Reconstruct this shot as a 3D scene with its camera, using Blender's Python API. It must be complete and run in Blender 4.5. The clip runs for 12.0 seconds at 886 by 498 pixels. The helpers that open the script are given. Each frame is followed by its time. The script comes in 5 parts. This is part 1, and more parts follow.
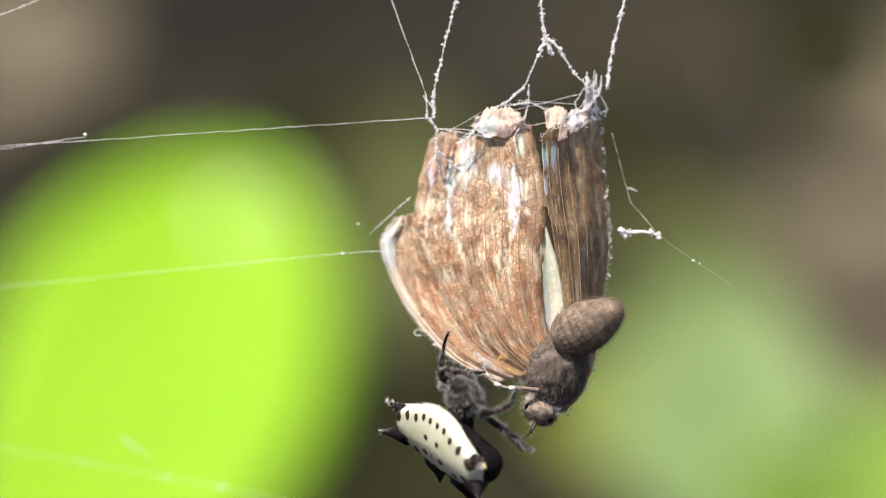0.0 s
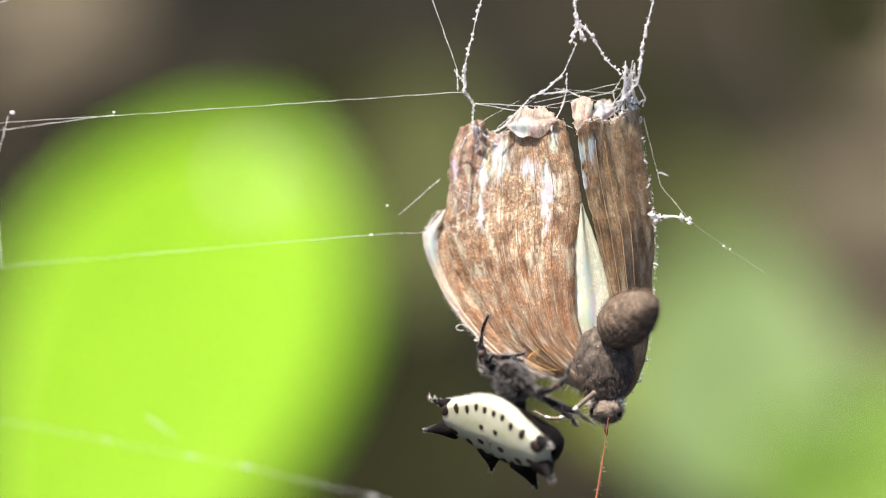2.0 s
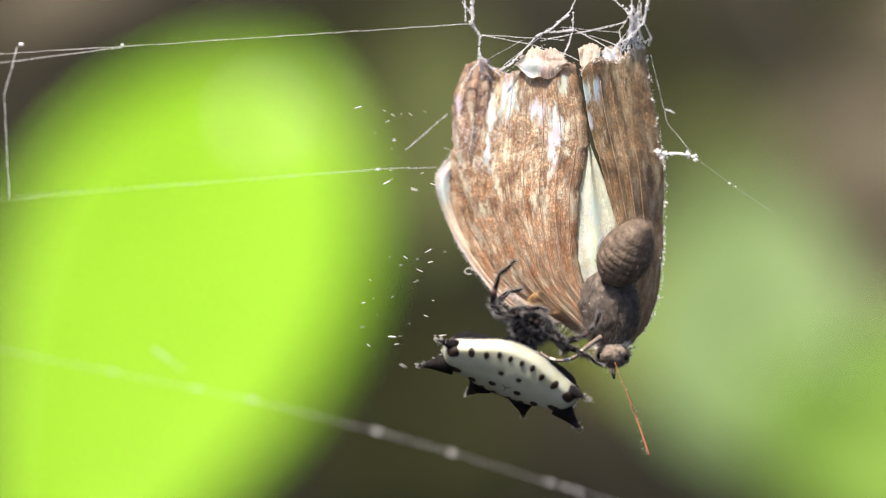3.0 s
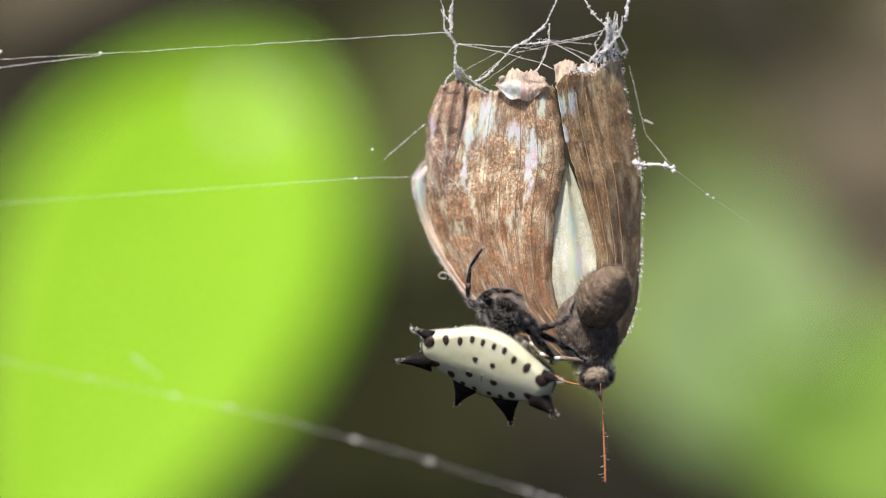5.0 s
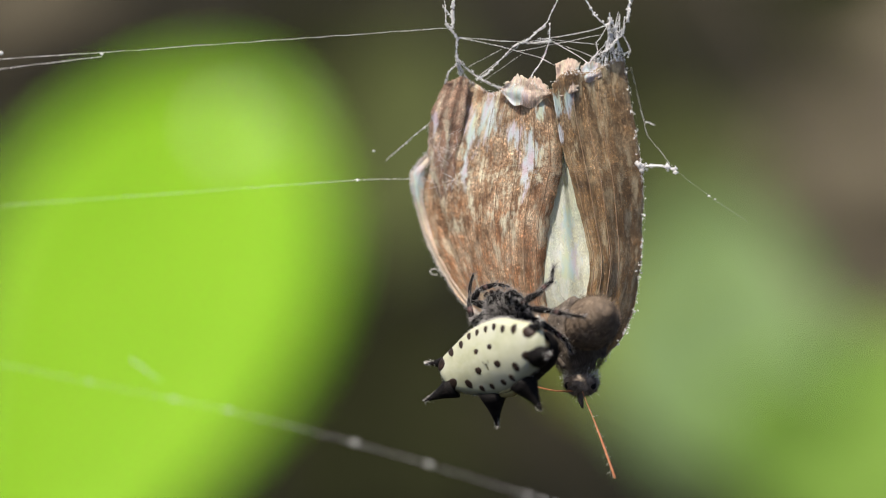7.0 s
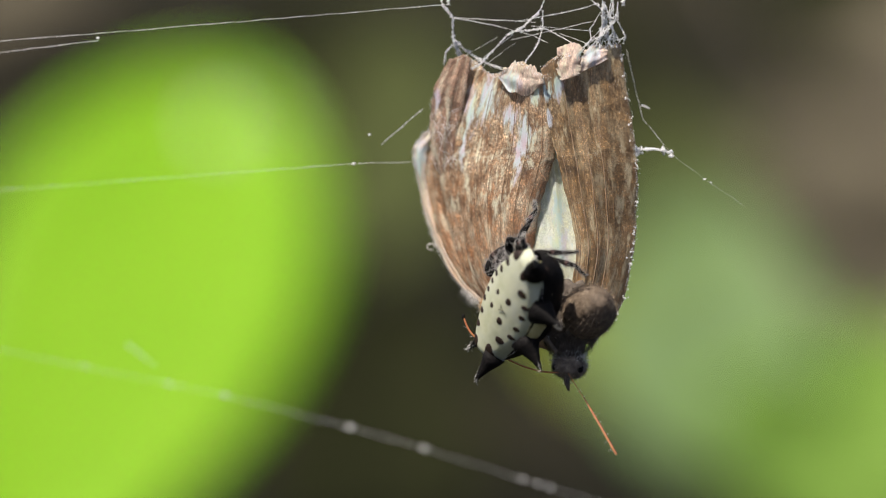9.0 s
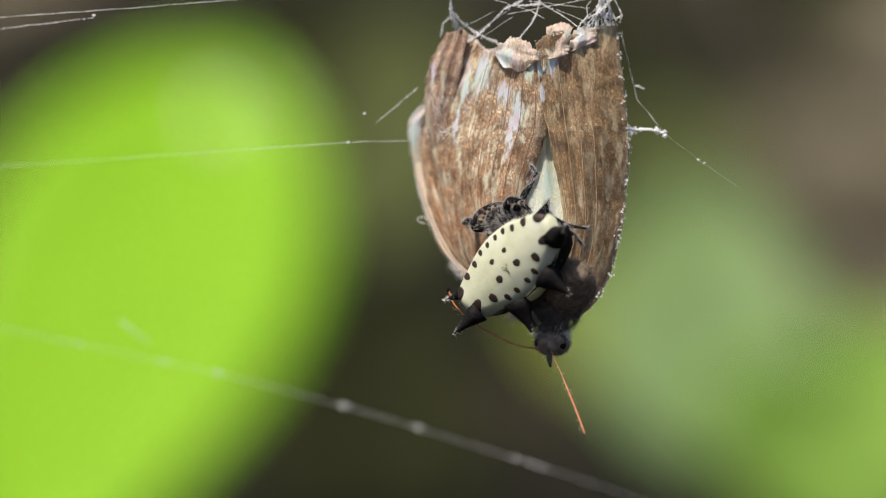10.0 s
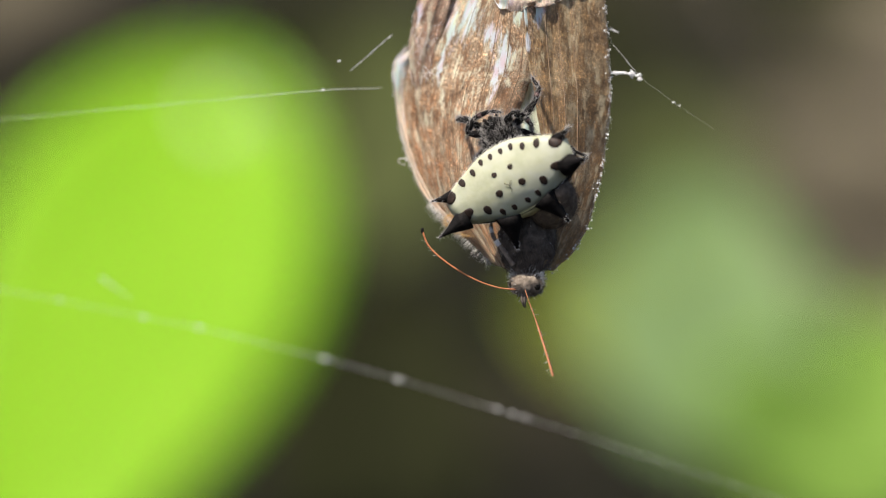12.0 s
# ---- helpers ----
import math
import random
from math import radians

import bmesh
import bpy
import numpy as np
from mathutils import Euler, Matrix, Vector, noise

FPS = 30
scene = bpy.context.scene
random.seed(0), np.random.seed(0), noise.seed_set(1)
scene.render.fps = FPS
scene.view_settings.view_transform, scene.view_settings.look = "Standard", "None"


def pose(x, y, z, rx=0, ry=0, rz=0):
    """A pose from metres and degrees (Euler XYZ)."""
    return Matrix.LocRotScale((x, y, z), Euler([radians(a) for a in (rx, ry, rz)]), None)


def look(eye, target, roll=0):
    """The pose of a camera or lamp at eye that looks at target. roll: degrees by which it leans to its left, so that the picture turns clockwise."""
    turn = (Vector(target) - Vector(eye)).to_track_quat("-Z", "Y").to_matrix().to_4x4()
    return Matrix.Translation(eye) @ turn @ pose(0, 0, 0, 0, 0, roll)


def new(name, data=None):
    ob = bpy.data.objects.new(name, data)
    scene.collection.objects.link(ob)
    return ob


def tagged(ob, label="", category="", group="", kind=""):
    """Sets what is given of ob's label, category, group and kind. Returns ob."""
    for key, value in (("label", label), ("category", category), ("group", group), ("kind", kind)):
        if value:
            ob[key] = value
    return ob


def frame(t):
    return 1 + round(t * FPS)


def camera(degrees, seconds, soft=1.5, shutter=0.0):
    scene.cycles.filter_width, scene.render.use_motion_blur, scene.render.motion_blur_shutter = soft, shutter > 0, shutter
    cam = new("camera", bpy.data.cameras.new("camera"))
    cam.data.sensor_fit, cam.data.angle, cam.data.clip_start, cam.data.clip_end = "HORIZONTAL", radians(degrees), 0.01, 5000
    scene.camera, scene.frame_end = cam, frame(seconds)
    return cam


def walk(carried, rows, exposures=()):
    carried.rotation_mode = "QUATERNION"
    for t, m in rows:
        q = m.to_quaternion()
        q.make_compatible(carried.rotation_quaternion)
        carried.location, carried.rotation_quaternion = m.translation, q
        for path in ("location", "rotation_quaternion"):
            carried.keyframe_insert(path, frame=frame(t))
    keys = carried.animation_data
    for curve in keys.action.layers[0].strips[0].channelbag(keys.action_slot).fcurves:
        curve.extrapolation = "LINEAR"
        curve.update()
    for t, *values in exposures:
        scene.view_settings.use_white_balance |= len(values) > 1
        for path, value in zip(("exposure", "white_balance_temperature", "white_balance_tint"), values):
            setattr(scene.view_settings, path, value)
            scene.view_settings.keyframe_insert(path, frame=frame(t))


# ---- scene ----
MM = 0.001
DIST = 0.3357                     # lens to the hanging prey, metres
EYE_HEIGHT = 0.62
TILT = -14.0                      # the view looks down on the ground by this much
STAGE = pose(0, 0, EYE_HEIGHT, TILT)


def stage_pose(x, y, z, rx=0, ry=0, rz=0):
    return STAGE @ pose(x * MM, DIST + y * MM, z * MM, rx, ry, rz)


# ---- camera: seconds, place in millimetres, yaw, pitch, roll in degrees ----
CAMERA_ROWS = [
    (0.0, 1.13, -0.71, -2.44, -0.01, 1.26, 1.21),
    (0.5, 0.68, -1.24, -0.29, -0.04, 1.14, 1.21),
    (1.0, 0.49, -0.28, -0.21, -0.05, 1.17, 0.49),
    (1.5, 1.37, -0.17, -2.00, 0.12, 1.12, 0.99),
    (2.0, 0.25, 0.88, -0.71, 0.24, 0.74, 0.57),
    (2.5, 0.28, -0.84, -0.26, 0.32, 0.21, 0.27),
    (3.0, 0.61, -0.12, -1.33, 0.39, -0.04, 0.07),
    (4.8, 0.60, -0.24, -2.20, 0.22, -0.11, -0.07),
    (5.0, 1.35, 0.05, 0.27, 0.21, -0.18, -0.22),
    (5.5, 0.00, 0.00, 0.00, 0.00, 0.00, 0.00),
    (6.0, -0.04, -0.60, -0.17, -0.02, -0.01, -0.10),
    (6.5, -0.32, 0.49, -0.64, -0.07, 0.05, -0.25),
    (8.5, -0.73, -1.06, -2.61, -0.14, 0.21, -0.05),
    (9.0, -1.04, 0.04, -2.63, -0.23, 0.11, -0.16),
    (9.5, -1.05, -1.68, -1.91, -0.24, -0.07, -0.45),
    (10.0, -0.60, -0.96, -3.69, -0.24, -0.00, -0.49),
    (10.5, 0.50, 0.64, -5.17, -0.18, -0.04, 0.55),
    (11.0, 0.87, 0.47, -5.36, -0.17, -0.04, 0.14),
    (11.5, 1.56, -0.84, -6.89, -0.15, 0.05, 0.18),
    (12.0, 1.75, -0.78, -8.83, -0.16, 0.14, 0.28),
]

cam = camera(12.0, 12.0, soft=0.75)
cam.data.dof.use_dof = True
cam.data.dof.focus_distance = DIST - 0.0028
cam.data.dof.aperture_fstop = 15.0


def camera_pose(x, y, z, yaw, pitch, roll):
    return (STAGE @ pose(x * MM, y * MM, z * MM) @ pose(0, 0, 0, 0, 0, yaw) @ pose(0, 0, 0, pitch)
            @ pose(0, 0, 0, 0, roll) @ pose(0, 0, 0, 90))


EXPOSURES = [(0.0, 0.9, 6580, 18), (3.2, 0.9, 6580, 17), (4.8, 0.66, 6550, 16), (5.5, 0.5, 6520, 15), (6.5, 0.38, 6500, 14), (9.5, 0.37, 6500, 13), (12.0, 0.53, 6500, 13)]
walk(cam, [(r[0], camera_pose(*r[1:])) for r in CAMERA_ROWS], EXPOSURES)

# ---- light: high sun, open sky ----
SUN_FROM = Vector((-0.3, -0.45, 0.84)).normalized()      # in the stage's axes
sun_way = (STAGE.to_3x3() @ SUN_FROM).normalized()
world = bpy.data.worlds.new("sky")
scene.world = world
world.use_nodes = True
sky = world.node_tree.nodes.new("ShaderNodeTexSky")
sky.sky_type, sky.sun_disc = "NISHITA", False
sky.air_density, sky.dust_density = 0.7, 2.5
sky.sun_elevation = math.asin(sun_way.z)
sky.sun_rotation = math.atan2(sun_way.x, sun_way.y)
world.node_tree.links.new(sky.outputs[0], world.node_tree.nodes["Background"].inputs[0])
world.node_tree.nodes["Background"].inputs[1].default_value = 0.102
sun = new("sun", bpy.data.lights.new("sun", "SUN"))
sun.data.energy, sun.data.angle, sun.data.color = 5.0, radians(0.53), (1.0, 0.93, 0.81)
sun.matrix_world = look((0, 0, 3), Vector((0, 0, 3)) - sun_way)


# ---- materials ----
def material(name, rough=0.6):
    mat = bpy.data.materials.new(name)
    mat.use_nodes = True
    nodes, links = mat.node_tree.nodes, mat.node_tree.links
    bsdf = nodes["Principled BSDF"]
    bsdf.inputs["Roughness"].default_value = rough
    return mat, nodes, links, bsdf


def coordinates(nodes, links, scale):
    tc, mp = nodes.new("ShaderNodeTexCoord"), nodes.new("ShaderNodeMapping")
    mp.inputs["Scale"].default_value = scale
    links.new(tc.outputs["Object"], mp.inputs["Vector"])
    return mp.outputs["Vector"]


def noise_node(nodes, links, vec, scale, detail=4.0, rough=0.6):
    n = nodes.new("ShaderNodeTexNoise")
    n.inputs["Scale"].default_value, n.inputs["Detail"].default_value, n.inputs["Roughness"].default_value = scale, detail, rough
    links.new(vec, n.inputs["Vector"])
    return n.outputs["Fac"]


def ramp(nodes, links, fac, stops):
    r = nodes.new("ShaderNodeValToRGB")
    while len(r.color_ramp.elements) < len(stops):
        r.color_ramp.elements.new(0.5)
    for e, (p, c) in zip(r.color_ramp.elements, stops):
        e.position, e.color = p, (*c, 1)
    links.new(fac, r.inputs["Fac"])
    return r.outputs["Color"]


def mixed(nodes, links, a, b, fac, how="MIX"):
    m = nodes.new("ShaderNodeMix")
    m.data_type, m.blend_type = "RGBA", how
    for socket, v in ((m.inputs[6], a), (m.inputs[7], b), (m.inputs[0], fac)):
        if isinstance(v, tuple):
            socket.default_value = (*v, 1)
        elif isinstance(v, float):
            socket.default_value = v
        else:
            links.new(v, socket)
    return m.outputs[2]


def bump(nodes, links, bsdf, fac, strength, distance):
    b = nodes.new("ShaderNodeBump")
    b.inputs["Strength"].default_value, b.inputs["Distance"].default_value = strength, distance
    links.new(fac, b.inputs["Height"])
    links.new(b.outputs["Normal"], bsdf.inputs["Normal"])
    return b.outputs["Normal"]


def see_through(nodes, links, bsdf, colour, share, normal=None):
    """Lets part of the light shine through a thin sheet."""
    tr, mx = nodes.new("ShaderNodeBsdfTranslucent"), nodes.new("ShaderNodeMixShader")
    if isinstance(colour, tuple):
        tr.inputs["Color"].default_value = (*colour, 1)
    else:
        links.new(colour, tr.inputs["Color"])
    mx.inputs[0].default_value = share
    links.new(bsdf.outputs[0], mx.inputs[1])
    links.new(tr.outputs[0], mx.inputs[2])
    links.new(mx.outputs[0], nodes["Material Output"].inputs["Surface"])


def plain(name, stops, scale, rough=0.6, bumped=0.3, depth=0.0001, stretch=(1, 1, 1), spec=0.5, soft_inside=0.0):
    mat, nodes, links, bsdf = material(name, rough)
    vec = coordinates(nodes, links, stretch)
    fine = noise_node(nodes, links, vec, scale, 5.0)
    links.new(ramp(nodes, links, fine, stops), bsdf.inputs["Base Color"])
    bsdf.inputs["Subsurface Weight"].default_value = soft_inside
    bsdf.inputs["Subsurface Radius"].default_value = (1.0, 0.85, 0.4)
    bsdf.inputs["Subsurface Scale"].default_value = 0.0015
    bump(nodes, links, bsdf, noise_node(nodes, links, vec, scale * 3, 3.0), bumped, depth)
    bsdf.inputs["Specular IOR Level"].default_value = spec
    return mat


def along_wing(nodes, links, stretch):
    """Coordinates that run with the wing from root to tip, in metres."""
    tc, mp = nodes.new("ShaderNodeTexCoord"), nodes.new("ShaderNodeMapping")
    mp.inputs["Scale"].default_value = (1, stretch, 1)
    links.new(tc.outputs["UV"], mp.inputs["Vector"])
    return mp.outputs["Vector"]


def wing_material(name, dark, mid, light, through_colour, share, patches, shine=(0.88, 0.88, 0.68), rusty=(0.43, 0.215, 0.105), depth=1.0):
    """Worn moth wing: lengthwise streaks, dusty scales, bare pearly patches; glints and pearly sheen are painted into
    its colour.
    """
    mat, nodes, links, bsdf = material(name, 0.55)
    streak_vec = along_wing(nodes, links, 0.22)
    blot_vec = along_wing(nodes, links, 0.65)
    grain_vec = along_wing(nodes, links, 0.7)
    streak = noise_node(nodes, links, streak_vec, 1500, 4.0)
    blot = noise_node(nodes, links, blot_vec, 620, 6.0, 0.72)
    base = ramp(nodes, links, streak, [(0.36, dark), (0.5, mid), (0.68, light)])
    base = mixed(nodes, links, base, ramp(nodes, links, blot, [(0.36, dark), (0.5, mid), (0.66, light)]), 0.8)
    # red-brown mottling, stronger towards the root, where it also paints light glowing through
    rust_glow = ramp(nodes, links, noise_node(nodes, links, grain_vec, 900, 5.0, 0.7), [(0.4, (0, 0, 0)), (0.58, (0.95, 0.95, 0.95))])
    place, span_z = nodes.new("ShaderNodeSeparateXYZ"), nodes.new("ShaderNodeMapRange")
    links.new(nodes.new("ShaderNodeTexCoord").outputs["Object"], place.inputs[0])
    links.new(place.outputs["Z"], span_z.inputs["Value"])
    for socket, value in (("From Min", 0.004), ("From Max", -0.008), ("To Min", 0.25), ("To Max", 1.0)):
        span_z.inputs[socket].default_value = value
    rust_glow = mixed(nodes, links, rust_glow, span_z.outputs[0], 1.0, "MULTIPLY")
    base = mixed(nodes, links, base, rusty, rust_glow)
    fibre = noise_node(nodes, links, along_wing(nodes, links, 0.1), 5200, 3.0, 0.7)
    lines = ramp(nodes, links, fibre, [(0.34, (0.42, 0.36, 0.32)), (0.47, (0.92, 0.9, 0.88)), (0.6, (1.16, 1.14, 1.1))])
    base = mixed(nodes, links, base, lines, 0.7 * depth, "MULTIPLY")
    scales = noise_node(nodes, links, grain_vec, 7600, 3.0, 0.75)
    base = mixed(nodes, links, base, ramp(nodes, links, scales, [(0.34, (0.34, 0.28, 0.25)), (0.48, (0.9, 0.89, 0.88)), (0.56, (1.1, 1.1, 1.08)), (0.66, (2.1, 2.05, 1.9))]), depth, "MULTIPLY")
    mottle = noise_node(nodes, links, along_wing(nodes, links, 0.8), 1500, 7.0, 0.8)
    base = mixed(nodes, links, base, ramp(nodes, links, mottle, [(0.36, (0.55, 0.5, 0.46)), (0.5, (0.98, 0.97, 0.96)), (0.64, (1.6, 1.56, 1.46))]), depth, "MULTIPLY")
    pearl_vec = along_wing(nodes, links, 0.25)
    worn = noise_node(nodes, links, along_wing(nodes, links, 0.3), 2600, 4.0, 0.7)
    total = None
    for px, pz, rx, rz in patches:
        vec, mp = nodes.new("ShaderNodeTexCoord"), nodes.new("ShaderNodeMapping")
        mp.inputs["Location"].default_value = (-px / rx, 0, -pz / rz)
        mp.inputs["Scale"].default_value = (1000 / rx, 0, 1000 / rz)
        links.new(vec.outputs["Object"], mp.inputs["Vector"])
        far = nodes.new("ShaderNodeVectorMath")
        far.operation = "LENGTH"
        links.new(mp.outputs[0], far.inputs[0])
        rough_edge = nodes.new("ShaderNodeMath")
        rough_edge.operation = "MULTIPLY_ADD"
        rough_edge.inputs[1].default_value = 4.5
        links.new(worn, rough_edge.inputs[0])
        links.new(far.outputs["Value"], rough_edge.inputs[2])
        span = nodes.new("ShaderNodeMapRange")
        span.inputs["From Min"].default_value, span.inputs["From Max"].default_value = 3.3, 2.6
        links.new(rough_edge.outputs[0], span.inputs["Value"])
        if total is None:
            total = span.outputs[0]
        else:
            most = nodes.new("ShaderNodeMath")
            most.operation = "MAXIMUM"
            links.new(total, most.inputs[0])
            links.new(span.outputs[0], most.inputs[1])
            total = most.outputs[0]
    # pearly tint of the patches, with their sheen put into the colour
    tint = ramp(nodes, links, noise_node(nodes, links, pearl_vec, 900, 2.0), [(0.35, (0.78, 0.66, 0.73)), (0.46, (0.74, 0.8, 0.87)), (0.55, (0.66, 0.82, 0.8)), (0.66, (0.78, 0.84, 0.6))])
    # scattered pale glints, painted into the base colour
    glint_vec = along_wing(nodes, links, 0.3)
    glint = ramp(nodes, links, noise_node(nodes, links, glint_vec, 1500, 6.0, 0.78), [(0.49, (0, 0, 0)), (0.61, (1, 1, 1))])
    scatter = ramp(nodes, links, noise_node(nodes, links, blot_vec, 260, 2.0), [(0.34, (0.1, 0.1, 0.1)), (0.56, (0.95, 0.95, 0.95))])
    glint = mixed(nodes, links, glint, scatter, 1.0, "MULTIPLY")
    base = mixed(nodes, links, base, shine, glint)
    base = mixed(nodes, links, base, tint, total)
    links.new(base, bsdf.inputs["Base Color"])
    gloss = nodes.new("ShaderNodeMapRange")
    gloss.inputs["To Min"].default_value, gloss.inputs["To Max"].default_value = 0.6, 0.3
    links.new(total, gloss.inputs["Value"])
    links.new(gloss.outputs[0], bsdf.inputs["Roughness"])
    film_depth = nodes.new("ShaderNodeMapRange")
    film_depth.inputs["To Min"].default_value, film_depth.inputs["To Max"].default_value = 0.0, 380.0
    links.new(total, film_depth.inputs["Value"])
    links.new(film_depth.outputs[0], bsdf.inputs["Thin Film Thickness"])
    bsdf.inputs["Thin Film IOR"].default_value = 1.5
    bump(nodes, links, bsdf, mixed(nodes, links, fibre, scales, 0.6), 0.8, 0.0002)
    glow = mixed(nodes, links, base, through_colour, 0.45)
    see_through(nodes, links, bsdf, mixed(nodes, links, glow, (1.0, 0.95, 0.85), 0.25), share)
    return mat


def leaf_material(name, dark, light, glow, share, size=60, rough=0.7, spec=0.15):
    mat, nodes, links, bsdf = material(name, rough)
    bsdf.inputs["Specular IOR Level"].default_value = spec
    vec = coordinates(nodes, links, (1, 1, 1))
    tone = ramp(nodes, links, noise_node(nodes, links, vec, size, 4.0), [(0.35, dark), (0.65, light)])
    links.new(tone, bsdf.inputs["Base Color"])
    bump(nodes, links, bsdf, noise_node(nodes, links, vec, size * 5, 3.0), 0.05, 0.001)
    see_through(nodes, links, bsdf, glow, share)
    return mat


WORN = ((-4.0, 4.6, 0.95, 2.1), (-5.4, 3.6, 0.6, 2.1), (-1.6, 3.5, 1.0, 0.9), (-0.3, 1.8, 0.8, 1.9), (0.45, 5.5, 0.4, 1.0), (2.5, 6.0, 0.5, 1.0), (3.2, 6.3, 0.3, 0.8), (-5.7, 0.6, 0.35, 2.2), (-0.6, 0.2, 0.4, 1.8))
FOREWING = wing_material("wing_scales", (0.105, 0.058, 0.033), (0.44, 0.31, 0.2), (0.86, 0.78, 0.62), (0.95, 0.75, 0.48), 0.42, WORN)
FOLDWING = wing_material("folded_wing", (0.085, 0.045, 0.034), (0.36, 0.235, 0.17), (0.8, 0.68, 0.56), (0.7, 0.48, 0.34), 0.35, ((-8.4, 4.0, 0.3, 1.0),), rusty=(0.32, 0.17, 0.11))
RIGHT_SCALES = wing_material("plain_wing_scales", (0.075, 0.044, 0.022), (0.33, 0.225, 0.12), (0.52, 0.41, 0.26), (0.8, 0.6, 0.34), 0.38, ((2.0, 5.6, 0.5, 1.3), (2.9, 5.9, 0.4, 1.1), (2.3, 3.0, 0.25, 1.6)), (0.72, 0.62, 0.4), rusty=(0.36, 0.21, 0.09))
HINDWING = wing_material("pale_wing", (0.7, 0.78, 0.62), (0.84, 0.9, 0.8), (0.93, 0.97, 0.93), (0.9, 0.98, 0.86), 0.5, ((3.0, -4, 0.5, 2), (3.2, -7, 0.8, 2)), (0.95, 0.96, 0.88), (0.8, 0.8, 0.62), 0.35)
# pale pinkish margin, its colours raised to hold the rim light
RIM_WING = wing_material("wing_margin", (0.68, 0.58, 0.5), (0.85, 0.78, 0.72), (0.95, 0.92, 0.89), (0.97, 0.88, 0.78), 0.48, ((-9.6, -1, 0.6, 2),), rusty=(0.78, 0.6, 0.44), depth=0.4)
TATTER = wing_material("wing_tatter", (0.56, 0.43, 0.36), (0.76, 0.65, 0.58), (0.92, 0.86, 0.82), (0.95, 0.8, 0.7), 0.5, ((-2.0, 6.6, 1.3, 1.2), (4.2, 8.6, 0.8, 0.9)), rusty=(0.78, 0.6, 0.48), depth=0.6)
BODY_FUR = plain("moth_fur", [(0.3, (0.04, 0.031, 0.024)), (0.55, (0.11, 0.088, 0.068)), (0.75, (0.24, 0.2, 0.16))], 1500, 0.8, 0.6, 0.0002)
BELLY = plain("moth_abdomen", [(0.3, (0.075, 0.054, 0.037)), (0.55, (0.165, 0.122, 0.083)), (0.75, (0.32, 0.25, 0.175))], 1700, 0.75, 0.5, 0.0002)
HEAD_FUR = plain("head_fur", [(0.3, (0.1, 0.078, 0.058)), (0.55, (0.23, 0.185, 0.14)), (0.75, (0.4, 0.34, 0.27))], 1500, 0.8, 0.6, 0.0002)
ANTENNA = plain("antenna", [(0.3, (0.3, 0.095, 0.035)), (0.7, (0.54, 0.21, 0.085))], 2500, 0.5)
SHELL = plain("pale_shell", [(0.25, (0.36, 0.375, 0.235)), (0.5, (0.465, 0.48, 0.34)), (0.8, (0.54, 0.555, 0.44))], 420, 0.45, 0.3, 0.0001, spec=0.35, soft_inside=0.2)
BLACK = plain("black_shell", [(0.3, (0.004, 0.0035, 0.0035)), (0.6, (0.009, 0.008, 0.0075)), (0.8, (0.03, 0.024, 0.022))], 1600, 0.6, 0.6, 0.00015, spec=0.09)
SPOT = plain("dark_spot", [(0.3, (0.012, 0.008, 0.006)), (0.7, (0.045, 0.028, 0.02))], 3000, 0.5, spec=0.25)
YELLOW = plain("yellow_mark", [(0.3, (0.4, 0.36, 0.15)), (0.7, (0.6, 0.55, 0.3))], 1500, 0.45)
FUR_HAIR = plain("fur_hair", [(0.3, (0.045, 0.035, 0.027)), (0.7, (0.19, 0.155, 0.12))], 1500, 0.7)
RUSTY = plain("rusty_band", [(0.3, (0.03, 0.014, 0.012)), (0.7, (0.1, 0.045, 0.037))], 1500, 0.5)
# gold hair colour for light shining through the wing root
ROOT_GLOW = plain("golden_hair", [(0.3, (0.4, 0.2, 0.05)), (0.7, (0.75, 0.5, 0.2))], 1500, 0.5)
VEIN = plain("wing_vein", [(0.3, (0.2, 0.125, 0.075)), (0.7, (0.42, 0.3, 0.19))], 1800, 0.6)
HAIR = plain("grey_hair", [(0.3, (0.08, 0.072, 0.068)), (0.7, (0.46, 0.44, 0.42))], 1500, 0.45)
PALE_HAIR = plain("pale_hair", [(0.3, (0.5, 0.47, 0.42)), (0.7, (0.8, 0.78, 0.74))], 1500, 0.4)
SILK = plain("silk", [(0.3, (0.86, 0.85, 0.84)), (0.7, (0.95, 0.95, 0.95))], 2000, 0.3, 0.3, 0.00005, spec=0.8)
for fuzzy in (SILK, PALE_HAIR):
    fuzzy.node_tree.nodes["Principled BSDF"].inputs["Sheen Weight"].default_value = 1.0
    fuzzy.node_tree.nodes["Principled BSDF"].inputs["Sheen Roughness"].default_value = 0.4
see_through(SILK.node_tree.nodes, SILK.node_tree.links, SILK.node_tree.nodes["Principled BSDF"], (0.99, 0.99, 0.99), 0.52)
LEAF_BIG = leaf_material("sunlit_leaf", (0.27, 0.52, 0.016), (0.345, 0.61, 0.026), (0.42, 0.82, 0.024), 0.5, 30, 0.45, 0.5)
LEAF_PALE = leaf_material("pale_leaf", (0.12, 0.2, 0.075), (0.22, 0.32, 0.13), (0.27, 0.42, 0.11), 0.35, 20)
LEAF_OLIVE = leaf_material("olive_leaf", (0.16, 0.2, 0.03), (0.24, 0.28, 0.05), (0.36, 0.44, 0.05), 0.4, 20)
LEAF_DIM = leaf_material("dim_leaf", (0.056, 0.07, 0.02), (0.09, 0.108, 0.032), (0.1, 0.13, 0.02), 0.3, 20)
